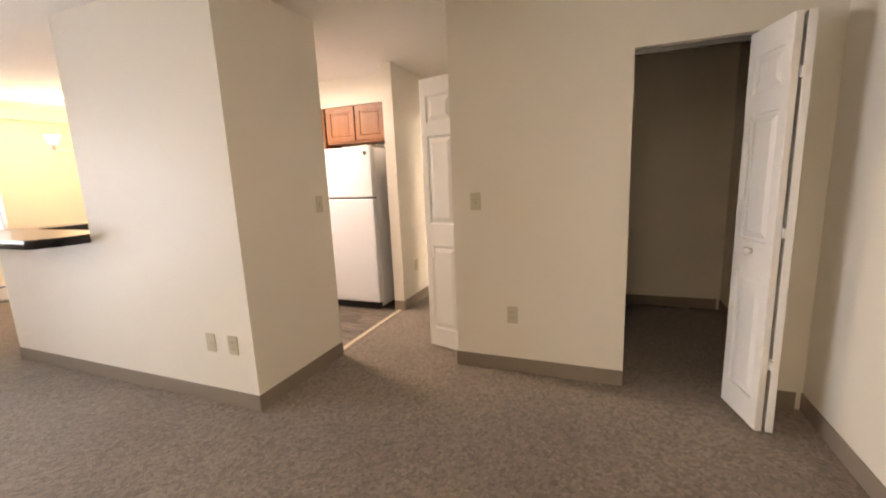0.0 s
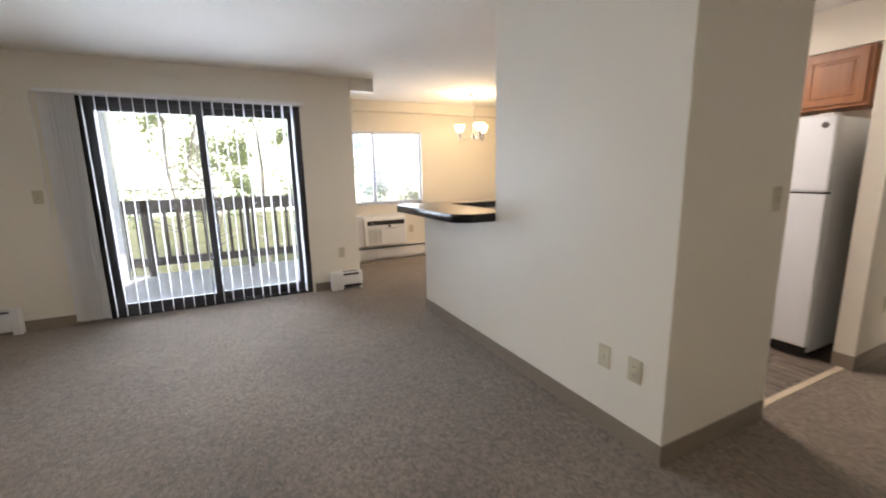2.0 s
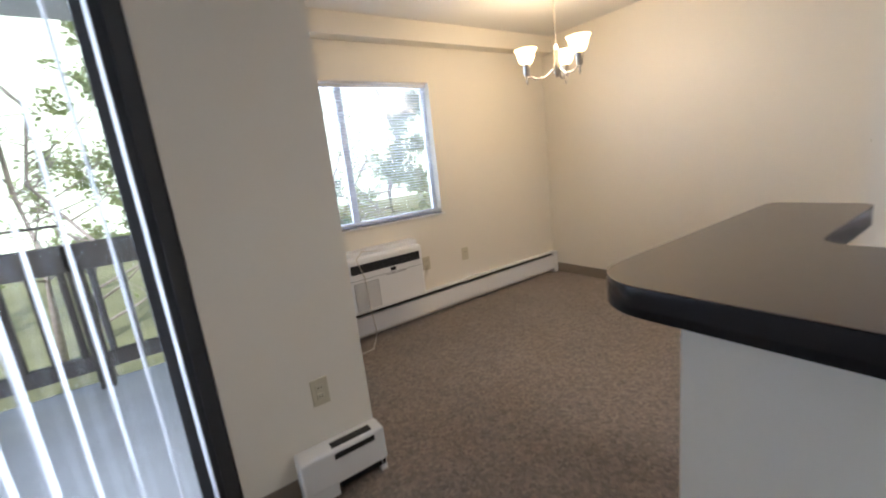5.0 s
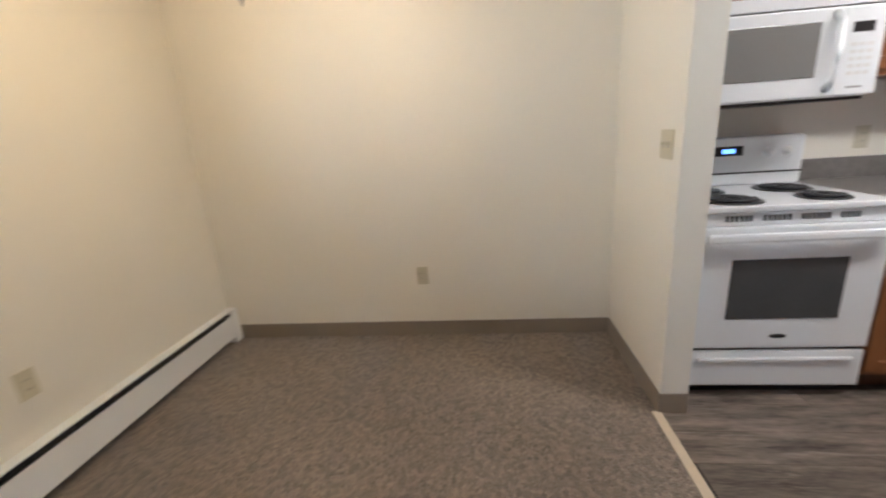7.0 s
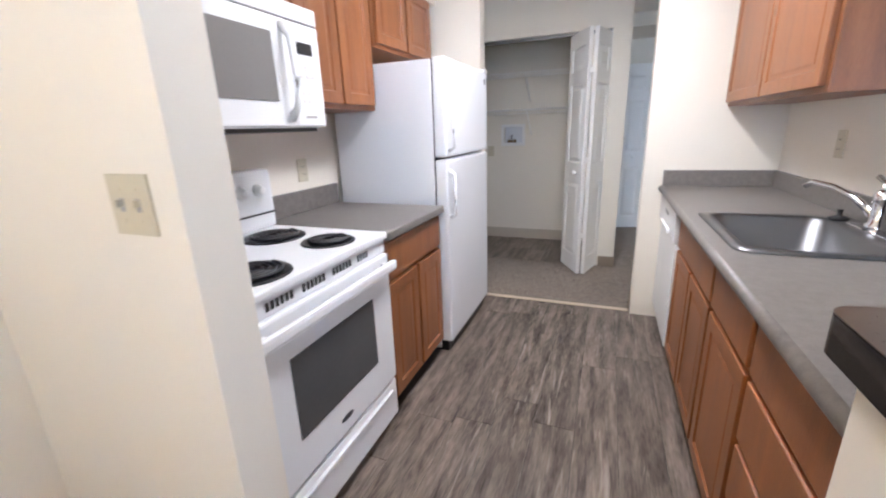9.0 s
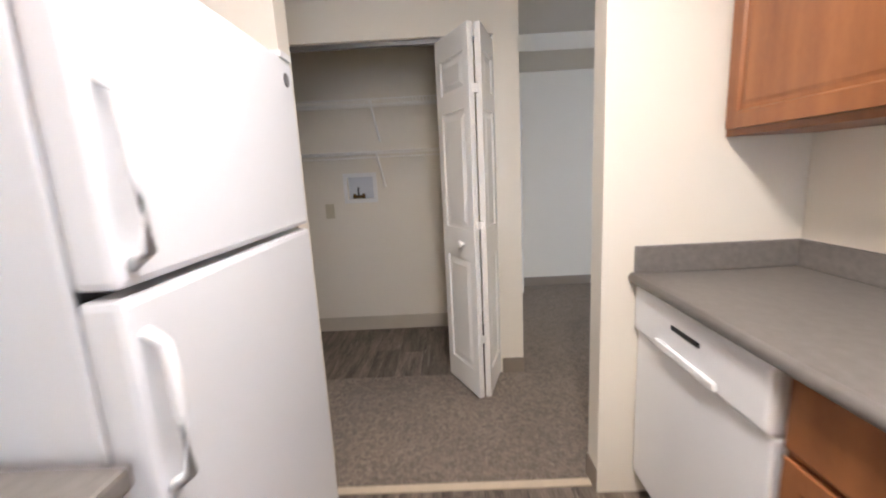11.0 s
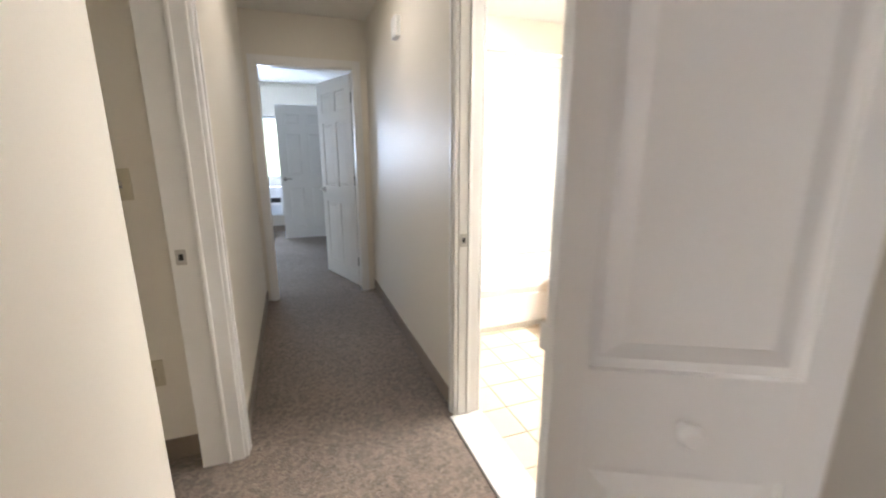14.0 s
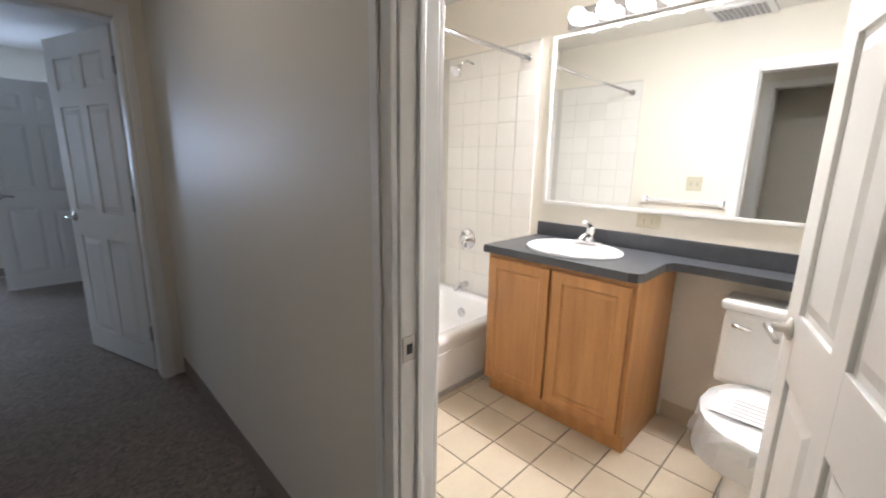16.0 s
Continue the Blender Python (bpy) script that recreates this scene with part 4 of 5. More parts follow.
def bar_top():
    th = thing("breakfast_bar", "dark laminate L-shaped breakfast bar top on the half wall", "bar counter", at=(-3.4, 2.5, 1.012))
    pts = []

    def arc(cx, cy, r, a0, a1, n=8):
        for k in range(n + 1):
            a = radians(a0 + (a1 - a0) * k / n)
            pts.append((cx + r * math.cos(a), cy + r * math.sin(a)))
    pts.append((-2.442, 2.70))
    arc(-3.42, 2.76, 0.06, 270, 180)
    arc(-3.52, 3.25, 0.04, 0, 90)
    arc(-3.70, 3.25, 0.04, 90, 180)
    arc(-3.61, 2.36, 0.13, 180, 270)
    arc(-2.56, 2.31, 0.08, 270, 340, 5)
    pts.append((-2.442, 2.36))
    pts.append((-2.442, 2.52))
    bm = bmesh.new()
    vb = [bm.verts.new((x, y, 0.999)) for x, y in pts]
    vt = [bm.verts.new((x, y, 1.056)) for x, y in pts]
    n = len(pts)
    for k in range(n):
        bm.faces.new((vb[k], vb[(k + 1) % n], vt[(k + 1) % n], vt[k])).smooth = True
    bm.faces.new(vb[::-1])
    part("edge_band", bm, BARDARK, th, "black rounded laminate edge")
    bm = bmesh.new()
    cx = sum(p[0] for p in pts) / n
    bm.faces.new([bm.verts.new((x, y, 1.057)) for x, y in pts])
    ext = bmesh.ops.extrude_face_region(bm, geom=list(bm.faces))
    for v in ext["geom"]:
        if isinstance(v, bmesh.types.BMVert):
            v.co.z += 0.002
    part("top", bm, BARTOP, th)


bar_top()


def ceiling_light(x, y, lx, ly, power, colour, name="kitchen_ceiling_light", z=H):
    th = thing(name, "unseen flush ceiling light with white diffuser", "ceiling light", at=(x, y, z))
    one("frame", (x - lx / 2, x + lx / 2, y - ly / 2, y + ly / 2, z - 0.03, z - 0.001), WHITE, th, 0.004)
    one("diffuser", (x - lx / 2 + 0.02, x + lx / 2 - 0.02, y - ly / 2 + 0.02, y + ly / 2 - 0.02, z - 0.07, z - 0.03), DIFFUSER, th, 0.015)
    lamp(name + "_lamp", "AREA", power, colour, pose(x, y, z - 0.075), lx, ly)


ceiling_light(-2.35, 3.75, 1.15, 0.30, 22.5, (1.0, 0.94, 0.88))
ceiling_light(0.45, -0.25, 0.34, 0.34, 12.5, (1.0, 0.84, 0.62), "entry_ceiling_light")
# no fixture is in view here; this one is added to lift the hall walls
ceiling_light(-0.66, 6.95, 0.28, 0.28, 1.8, (1.0, 0.93, 0.84), "hall_fill_light")

# ---- outlets and switches ----


def plate(label, x, y, z, face, kind="outlet", w=0.072, h=0.118):
    """A wall plate; face is the way it looks: +x, -x, +y or -y."""
    ang = {"-y": 0, "+x": 90, "+y": 180, "-x": 270}[face]
    th = thing("wall_switch" if kind == "switch" else "wall_outlet", label, kind, m=pose(x, y, z, 0, 0, ang))
    one("cover", (-w / 2, w / 2, -0.006, 0, -h / 2, h / 2), IVORY, th, 0.002)
    if kind == "outlet":
        for dz in (-0.02, 0.02):
            if h < w:
                o = one("receptacle", (dz - 0.014, dz + 0.014, -0.0085, -0.005, -0.017, 0.017), IVORY, th, 0.003)
                sl = ((dz, -0.006), (dz, 0.006))
            else:
                o = one("receptacle", (-0.017, 0.017, -0.0085, -0.005, dz - 0.014, dz + 0.014), IVORY, th, 0.003)
                sl = ((-0.006, dz), (0.006, dz))
            for sx, sz in sl:
                one("slot", (sx - 0.0012, sx + 0.0012, -0.0095, -0.008, sz - 0.004, sz + 0.004), BLACK, o)
    elif kind == "switch":
        xs = (0,) if w < 0.1 else (-0.023, 0.023)
        for sx in xs:
            # the toggle's dark outline of shade, drawn as a flat grey patch
            one("toggle_shade", (sx - 0.0065, sx + 0.0065, -0.0066, -0.0055, -0.013, 0.013), INK_SHADE, th)
            bm = bmesh.new()
            bx(bm, sx - 0.005, sx + 0.005, -0.020, -0.005, -0.003, 0.011, bev=0.002)
            part("toggle", bm, IVORY, th)
            for dz in (-0.03, 0.03):
                one("screw", (sx - 0.003, sx + 0.003, -0.007, -0.0055, dz - 0.003, dz + 0.003), IVORY, th)
    else:
        one("jack", (-0.007, 0.007, -0.010, -0.005, -0.007, 0.007), NICKEL if kind == "cable jack" else IVORY, th, 0.002)
    return th


plate("ivory phone jack plate low on the partition", -1.43, 2.53, 0.40, "-y", "phone jack")
plate("ivory duplex outlet low on the partition", -1.248, 2.53, 0.40, "-y")
plate("ivory light switch on the kitchen end wall", -1.09, 3.241, 1.186, "+x", "switch")
plate("ivory light switch beside the closet", 0.003, 3.464, 1.172, "-y", "switch")
plate("ivory duplex outlet below the closet wall switch", 0.241, 3.464, 0.406, "-y")
plate("ivory duplex outlet beside the balcony door", -4.86, 1.955, 0.44, "+x")
plate("ivory duplex outlet above the baseboard heater", -6.23, 3.838, 0.463, "+x")
plate("ivory duplex outlet beside the air conditioner", -6.23, 3.40, 0.47, "+x")
plate("ivory duplex outlet on the plain dining wall", -4.836, 5.08, 0.422, "-y")
plate("ivory double light switch on the kitchen wing wall", -3.66, 4.42, 1.193, "-x", "switch", 0.116)
plate("ivory duplex outlet on the living room end wall", 1.83, 1.84, 0.46, "-x")
plate("ivory laundry outlet plate below the shelf", 0.711, 4.883, 1.042, "-x", "blank plate")
plate("ivory light switch in the utility alcove", -1.46, 6.36, 1.20, "-y", "switch")
plate("ivory duplex outlet low in the utility alcove", -1.46, 6.36, 0.42, "-y")
plate("ivory duplex outlet low on the hall wall", -1.09, 4.78, 0.41, "+x")
plate("ivory duplex outlet above the kitchen counter", -2.40, 5.08, 1.13, "-y")
plate("ivory duplex outlet above the sink counter", -1.85, 2.65, 1.19, "+y")
plate("ivory horizontal outlet below the bathroom mirror", 1.58, 6.30, 1.045, "-x", "outlet", 0.118, 0.072)
plate("ivory light switch on the bathroom wall", -0.05, 6.52, 1.19, "+x", "switch", 0.116)
plate("ivory light switch beside the balcony blind", -4.86, -0.66, 1.2, "+x", "switch")

# ---- dining room ----


def air_conditioner():
    th = thing("air_conditioner", "white through-wall air conditioner below the window", "air conditioner", at=(-6.1, 2.87, 0.27))
    Y0, Y1, Z0, Z1, X1 = 2.565, 3.235, 0.275, 0.70, -6.005
    one("sleeve", (-6.229, -6.10, Y0 - 0.10, Y1 + 0.02, Z0 - 0.02, Z1 + 0.03), PLASTIC, th, 0.006)
    body = one("front_cover", (-6.10, X1, Y0, Y1, Z0, Z1), PLASTIC, th, 0.022)
    one("air_outlet", (X1 - 0.006, X1 + 0.002, Y0 + 0.045, Y1 - 0.03, Z1 - 0.115, Z1 - 0.045), BLACK, body, 0.004)
    for i in range(5):
        z = Z1 - 0.107 + 0.0135 * i
        one("louvre", (X1 - 0.002, X1 + 0.004, Y0 + 0.22, Y1 - 0.05, z, z + 0.003), BLACK, body)
    one("display", (X1 - 0.002, X1 + 0.004, Y0 + 0.37, Y0 + 0.415, Z1 - 0.150, Z1 - 0.122), BLACK, body, 0.002)
    first = None
    for i in range(17):
        if first is None:
            first = one("grille_slat", (X1 - 0.004, X1 + 0.004, Y0 + 0.06, Y0 + 0.25, 0, 0.006), PLASTIC, body, 0.001)
            o = first
        else:
            o = new("grille_slat", first.data)
            o.parent = body
        o.matrix_basis = Matrix.Translation((0, 0, Z0 + 0.028 + 0.0125 * i))
    one("grille_back", (X1 - 0.001, X1 + 0.001, Y0 + 0.055, Y0 + 0.255, Z0 + 0.025, Z0 + 0.24), mat("grille_shadow", (0.30, 0.30, 0.30), 0.7), body)
    one("seam", (X1 - 0.002, X1 + 0.001, Y0 + 0.015, Y1 - 0.015, Z0 + 0.262, Z0 + 0.265), mat("seam_shadow", (0.2, 0.2, 0.2), 0.7), body)
    one("label_plate", (X1 - 0.001, X1 + 0.0015, Y0 + 0.33, Y0 + 0.50, Z1 - 0.175, Z1 - 0.168), INK_SHADE, body)
    cord = [(-6.05, Y0 + 0.30, Z1 + 0.02), (-6.02, Y0 + 0.16, Z1 + 0.045), (-6.0, Y0 + 0.10, Z1 - 0.0), (-5.985, Y0 + 0.14, 0.55), (-5.985, Y0 + 0.15, 0.30), (-5.96, Y0 + 0.16, 0.12),
            (-5.93, Y0 + 0.10, 0.02), (-5.92, Y0 - 0.02, 0.012), (-5.95, Y0 - 0.10, 0.015), (-6.03, Y0 - 0.12, 0.10), (-6.12, Y0 - 0.10, 0.25), (-6.18, Y0 - 0.08, 0.45)]
    rod("power_cord", cord, 0.0045, CORD, th, 6, "cream power cord")
    one("plug", (-6.222, -6.17, Y0 - 0.11, Y0 - 0.07, 0.44, 0.50), RED, th, 0.008, "red plug head")


air_conditioner()


def heater(label, x, y0, y1, h=0.23, d=0.068, cap=True):
    """A hydronic baseboard heater on a wall that faces +x."""
    th = thing("baseboard_heater", label, "heater", at=(x, (y0 + y1) / 2, 0))
    one("back_plate", (x + 0.001, x + 0.012, y0, y1, 0.02, h), PLASTIC, th)
    bm = bmesh.new()
    bx(bm, x + d - 0.008, x + d, y0, y1, 0.045, h - 0.035, bev=0.003)
    part("front_panel", bm, PLASTIC, th)
    one("top_hood", (x + 0.012, x + d - 0.012, y0, y1, h - 0.008, h), PLASTIC, th, 0.003)
    one("damper", (x + 0.02, x + d - 0.014, y0 + 0.01, y1 - 0.01, h - 0.030, h - 0.022), BLACK, th)
    one("fin_tube", (x + 0.015, x + d - 0.012, y0 + 0.01, y1 - 0.01, 0.06, h - 0.05), BLACK, th)
    if cap:
        for y in (y0, y1 - 0.06):
            one("end_cap", (x + 0.001, x + d + 0.004, y - 0.003, y + 0.063, 0.0, h + 0.004), PLASTIC, th, 0.006)


heater("long white baseboard heater under the dining window", -6.23, 2.21, 5.07)
heater("white baseboard heater on the living room south end", -4.86, -1.25, -0.92)


def convector():
    th = thing("convector_heater", "short white convector heater on the pier", "heater", at=(-4.9, 2.08, 0))
    x = -4.86
    one("case", (x, x + 0.10, 1.80, 2.17, 0.06, 0.215), PLASTIC, th, 0.010)
    one("top_grille", (x + 0.04, x + 0.08, 1.94, 2.12, 0.2145, 0.218), BLACK, th)
    one("damper_slot", (x + 0.098, x + 0.103, 1.94, 2.12, 0.175, 0.20), BLACK, th)
    one("floor_slot", (x + 0.02, x + 0.09, 1.95, 2.16, 0.03, 0.062), BLACK, th)
    for y in (1.802, 2.135):
        one("foot", (x, x + 0.09, y, y + 0.14 if y < 2 else y + 0.03, 0.0, 0.065), PLASTIC, th, 0.004)


convector()


def chandelier(cx, cy, zs):
    th = thing("chandelier", "three-arm nickel chandelier with frosted bell shades, lit", "chandelier", at=(cx, cy, H))
    bm = bmesh.new()
    lathe(bm, [(0.065, H - 0.001), (0.06, H - 0.02), (0.02, H - 0.035)], 20, (cx, cy, 0))
    part("canopy", bm, NICKEL, th)
    rod("stem", [(cx, cy, H - 0.03), (cx, cy, zs - 0.05)], 0.006, NICKEL, th, 8)
    bm = bmesh.new()
    lathe(bm, [(0.008, zs + 0.10), (0.02, zs + 0.06), (0.014, zs), (0.03, zs - 0.05), (0.022, zs - 0.085), (0.008, zs - 0.11)], 16, (cx, cy, 0))
    part("hub", bm, NICKEL, th)
    for k in range(3):
        a = radians(120 * k + 111.5)
        ux, uy = math.cos(a), math.sin(a)
        R = 0.205
        arm = rod("arm", [(cx + ux * 0.02, cy + uy * 0.02, zs - 0.05), (cx + ux * 0.08, cy + uy * 0.08, zs - 0.10), (cx + ux * 0.15, cy + uy * 0.15, zs - 0.105), (cx + ux * R, cy + uy * R, zs - 0.07)], 0.006, NICKEL, th, 8)
        px, py = cx + ux * R, cy + uy * R
        bm = bmesh.new()
        lathe(bm, [(0.012, zs - 0.085), (0.022, zs - 0.07), (0.022, zs - 0.012), (0.026, zs - 0.005)], 16, (px, py, 0))
        part("socket", bm, NICKEL, arm)
        bm = bmesh.new()
        lathe(bm, [(0.003, zs - 0.135), (0.009, zs - 0.118), (0.006, zs - 0.10), (0.013, zs - 0.083)], 12, (px, py, 0))
        part("finial", bm, NICKEL, arm)
        bm = bmesh.new()
        n = 20
        prof = [(0.026, zs - 0.005), (0.045, zs + 0.008), (0.058, zs + 0.04), (0.066, zs + 0.075), (0.078, zs + 0.092)]
        rings = [[bm.verts.new((px + r * math.cos(2 * math.pi * i / n), py + r * math.sin(2 * math.pi * i / n), z)) for i in range(n)] for r, z in prof]
        for p, q in zip(rings, rings[1:]):
            for i in range(n):
                bm.faces.new((p[i], p[(i + 1) % n], q[(i + 1) % n], q[i])).smooth = True
        sh = part("shade", bm, FROST, arm, "frosted glass bell shade, glowing")
        mod = sh.modifiers.new("thickness", "SOLIDIFY")
        mod.thickness = 0.003
        bm = bmesh.new()
        lathe(bm, [(0.008, zs), (0.022, zs + 0.03), (0.024, zs + 0.05), (0.012, zs + 0.068)], 12, (px, py, 0))
        b = part("bulb", bm, BULB, arm)
        b.visible_shadow = False
    lamp("chandelier_lamp", "POINT", 23, (1.0, 0.76, 0.48), Matrix.Translation((cx, cy, zs + 0.14)), 0.16)


chandelier(-5.17, 3.98, 1.915)

# ---- laundry closet ----


def wire_shelf(label, z, x0, x1, y0, y1, by):
    """A ventilated wire shelf on the wall x1, with a front lip and one diagonal brace at by."""
    th = thing("wire_shelf", label, "shelf", at=(x1, (y0 + y1) / 2, z), group="wire shelves")
    for nm, x, zz, r in (("front_rail", x0, z, 0.0045), ("lip_rail", x0, z - 0.042, 0.0045), ("back_rail", x1 - 0.012, z, 0.003), ("middle_rail", (x0 + x1) / 2, z - 0.003, 0.003)):
        rod(nm, [(x, y0, zz), (x, y1, zz)], r, WHITE, th, 6)
    bm = bmesh.new()
    n = int((y1 - y0) / 0.0254)
    for i in range(n + 1):
        y = y0 + (y1 - y0) * i / n
        for p, q in (((x0, y, z + 0.004), (x1 - 0.01, y, z + 0.004)), ((x0 - 0.002, y, z + 0.004), (x0 - 0.002, y, z - 0.042))):
            tube(bm, [p, q], 0.0021, 4, cap=False)
    tagged(part("wire_mesh", bm, WHITE, th), kind="stuff")
    rod("brace", [(x0 + 0.01, by, z - 0.005), (x1 - 0.015, by, z - 0.25), (x1 - 0.005, by, z - 0.262)], [0.008, 0.008, 0.010], WHITE, th, 6)
    for y in (y0 + 0.004, y1 - 0.004):
        one("end_bracket", (x0 - 0.008, x0 + 0.012, y - 0.006, y + 0.006, z - 0.04, z + 0.01), PLASTIC, th, 0.002)


wire_shelf("white wire shelf high in the laundry closet", 1.845, 0.36, 0.711, 3.613, 5.136, 4.43)
wire_shelf("white wire shelf above the washer valve box", 1.485, 0.36, 0.711, 3.613, 5.136, 4.41)


def valve_box():
    th = thing("washer_valve_box", "white recessed washer valve box in the wall", "valve box", at=(0.711, 4.62, 1.11))
    y0, y1, z0, z1 = 4.480, 4.755, 1.100, 1.340
    X = 0.711
    one("flange", (X - 0.008, X + 0.0, y0, y1, z1 - 0.032, z1), PLASTIC, th, 0.003)
    one("flange", (X - 0.008, X + 0.0, y0, y1, z0, z0 + 0.032), PLASTIC, th, 0.003)
    one("flange", (X - 0.008, X + 0.0, y0, y0 + 0.032, z0 + 0.032, z1 - 0.032), PLASTIC, th, 0.003)
    one("flange", (X - 0.008, X + 0.0, y1 - 0.032, y1, z0 + 0.032, z1 - 0.032), PLASTIC, th, 0.003)
    one("box_back", (X + 0.045, X + 0.0485, 4.512, 4.723, 1.132, 1.308), PALEFRAME, th)
    rod("valve_body", [(X + 0.03, 4.685, 1.150), (X + 0.03, 4.59, 1.150)], 0.013, BRASS, th, 10, "brass washer valve body")
    for y in (4.675, 4.60):
        bm = bmesh.new()
        lathe(bm, [(0.012, 1.135), (0.014, 1.15), (0.010, 1.175)], 12, (X + 0.022, y, 0))
        part("hose_bib", bm, BRASS, th)
    rod("valve_lever", [(X + 0.022, 4.64, 1.155), (X + 0.01, 4.64, 1.20), (X + 0.005, 4.635, 1.225)], [0.008, 0.007, 0.009], BLACK, th, 8)


valve_box()

# hall and utility alcove


def breaker_panel():
    th = thing("breaker_panel", "off-white metal breaker panel in the alcove wall", "breaker panel", at=(-1.77, 6.36, 1.14))
    one("trim", (-2.02, -1.545, 6.345, 6.36, 1.13, 1.95), WHITE, th, 0.004)
    one("panel_door", (-1.93, -1.635, 6.333, 6.345, 1.22, 1.86), WHITE, th, 0.005)
    one("latch", (-1.665, -1.645, 6.329, 6.334, 1.52, 1.56), NICKEL, th, 0.002)


breaker_panel()
ch = thing("door_chime", "small white wall chime high in the hall", "chime", at=(-0.16, 7.2, 2.0))
one("case", (-0.195, -0.16, 7.15, 7.27, 2.01, 2.13), PLASTIC, ch, 0.008)
one("sensor", (-0.200, -0.194, 7.19, 7.23, 2.03, 2.05), PLASTIC, ch, 0.002)

# ---- bathroom ----
BX = 1.58


def vanity():
    th = thing("vanity_cabinet", "honey maple bathroom vanity cabinet with two doors", "cabinet", at=(1.3, 6.53, 0))
    one("body", (1.062, BX - 0.002, 6.135, 6.935, 0.10, 0.848), WOOD2, th, 0.002)
    one("toe_kick", (1.115, BX - 0.002, 6.137, 6.933, 0.0, 0.10), WOOD2, th)
    front(th, (1.042, 1.062, 6.545, 6.918, 0.125, 0.825), "x", -1, WOOD2)
    front(th, (1.042, 1.062, 6.155, 6.525, 0.125, 0.825), "x", -1, WOOD2)


vanity()


def vanity_top():
    th = thing("bathroom_countertop", "dark slate laminate vanity top with a banjo shelf", "countertop", at=(1.3, 6.2, 0.85))
    bm = bmesh.new()
    out = [(1.033, 6.955), (1.033, 6.17), (1.045, 6.135), (1.08, 6.12), (1.34, 6.12), (1.385, 6.10), (1.40, 6.05), (1.40, 5.335), (BX - 0.001, 5.335), (BX - 0.001, 6.955)]
    lo, hi = [bm.verts.new((x, y, 0.850)) for x, y in out], [bm.verts.new((x, y, 0.890)) for x, y in out]
    bm.faces.new(lo[::-1])
    bm.faces.new(hi)
    for k in range(len(out)):
        bm.faces.new((lo[k], lo[(k + 1) % len(out)], hi[(k + 1) % len(out)], hi[k]))
    part("top", bm, SLATE, th)
    one("backsplash", (BX - 0.02, BX - 0.001, 5.335, 6.955, 0.890, 0.975), SLATE, th, 0.004)


vanity_top()


def basin():
    th = thing("bathroom_sink", "white oval drop-in porcelain sink", "sink", at=(1.29, 6.56, 0.89))
    bm = bmesh.new()
    lathe(bm, [(0.255, 0.8905), (0.252, 0.903), (0.235, 0.908), (0.215, 0.900), (0.19, 0.865), (0.12, 0.80), (0.03, 0.785)], 36, (1.285, 6.56, 0), sx=0.82, sy=1.0)
    part("bowl", bm, CERAMIC, th)
    bm = bmesh.new()
    lathe(bm, [(0.022, 0.786), (0.02, 0.79), (0.005, 0.792)], 16, (1.285, 6.56, 0))
    part("drain", bm, CHROME, th)


basin()


def bath_faucet():
    th = thing("bathroom_faucet", "chrome single-lever faucet at the oval sink", "faucet", at=(1.47, 6.56, 0.905))
    one("base_plate", (1.45, 1.50, 6.48, 6.64, 0.902, 0.916), CHROME, th, 0.006)
    bm = bmesh.new()
    lathe(bm, [(0.028, 0.91), (0.025, 0.95), (0.022, 0.985), (0.01, 0.995)], 16, (1.475, 6.56, 0))
    part("body", bm, CHROME, th)
    rod("spout", [(1.475, 6.56, 0.94), (1.42, 6.56, 0.955), (1.365, 6.56, 0.94), (1.36, 6.56, 0.925)], [0.017, 0.014, 0.013, 0.012], CHROME, th, 10)
    rod("lever", [(1.475, 6.56, 0.99), (1.45, 6.56, 1.015), (1.38, 6.56, 1.025)], [0.014, 0.010, 0.010], CHROME, th, 8)


bath_faucet()


def mirror():
    th = thing("wall_mirror", "large plate mirror with thin white edge trim", "mirror", at=(BX, 6.2, 1.1))
    one("glass", (BX - 0.008, BX - 0.003, 5.36, 6.915, 1.105, 2.035), MIRROR, th)
    for nm, b in (("bottom_trim", (5.345, 6.935, 1.09, 1.108)), ("top_trim", (5.345, 6.935, 2.032, 2.05))):
        one(nm, (BX - 0.014, BX - 0.002, *b), WHITE, th, 0.002)
    one("side_trim", (BX - 0.014, BX - 0.002, 6.912, 6.935, 1.108, 2.032), WHITE, th, 0.002)


mirror()


def light_bar():
    th = thing("vanity_light", "white vanity light bar with round lit bulbs above the mirror", "light fixture", at=(BX, 6.2, 2.1))
    one("back_plate", (BX - 0.035, BX - 0.001, 5.62, 6.84, 2.058, 2.16), CHROME, th, 0.006)
    y = 6.75
    while y > 5.68:
        bm = bmesh.new()
        lathe(bm, [(0.022, 0), (0.024, 0.02)], 14, (BX - 0.035, y, 2.10), m=Matrix.Rotation(radians(-90), 4, "Y"))
        sk = part("socket", bm, CHROME, th)
        bm = bmesh.new()
        bmesh.ops.create_icosphere(bm, subdivisions=2, radius=0.045, matrix=Matrix.Translation((BX - 0.095, y, 2.10)))
        for f in bm.faces:
            f.smooth = True
        b = part("bulb", bm, VBULB, sk, "round lit frosted bulb")
        b.visible_shadow = False
        y -= 0.152
    lamp("vanity_lamp", "AREA", 60, (1.0, 0.95, 0.87), look((BX - 0.16, 6.22, 2.12), (0.6, 6.3, 0.4)), 1.1, 0.08)


light_bar()


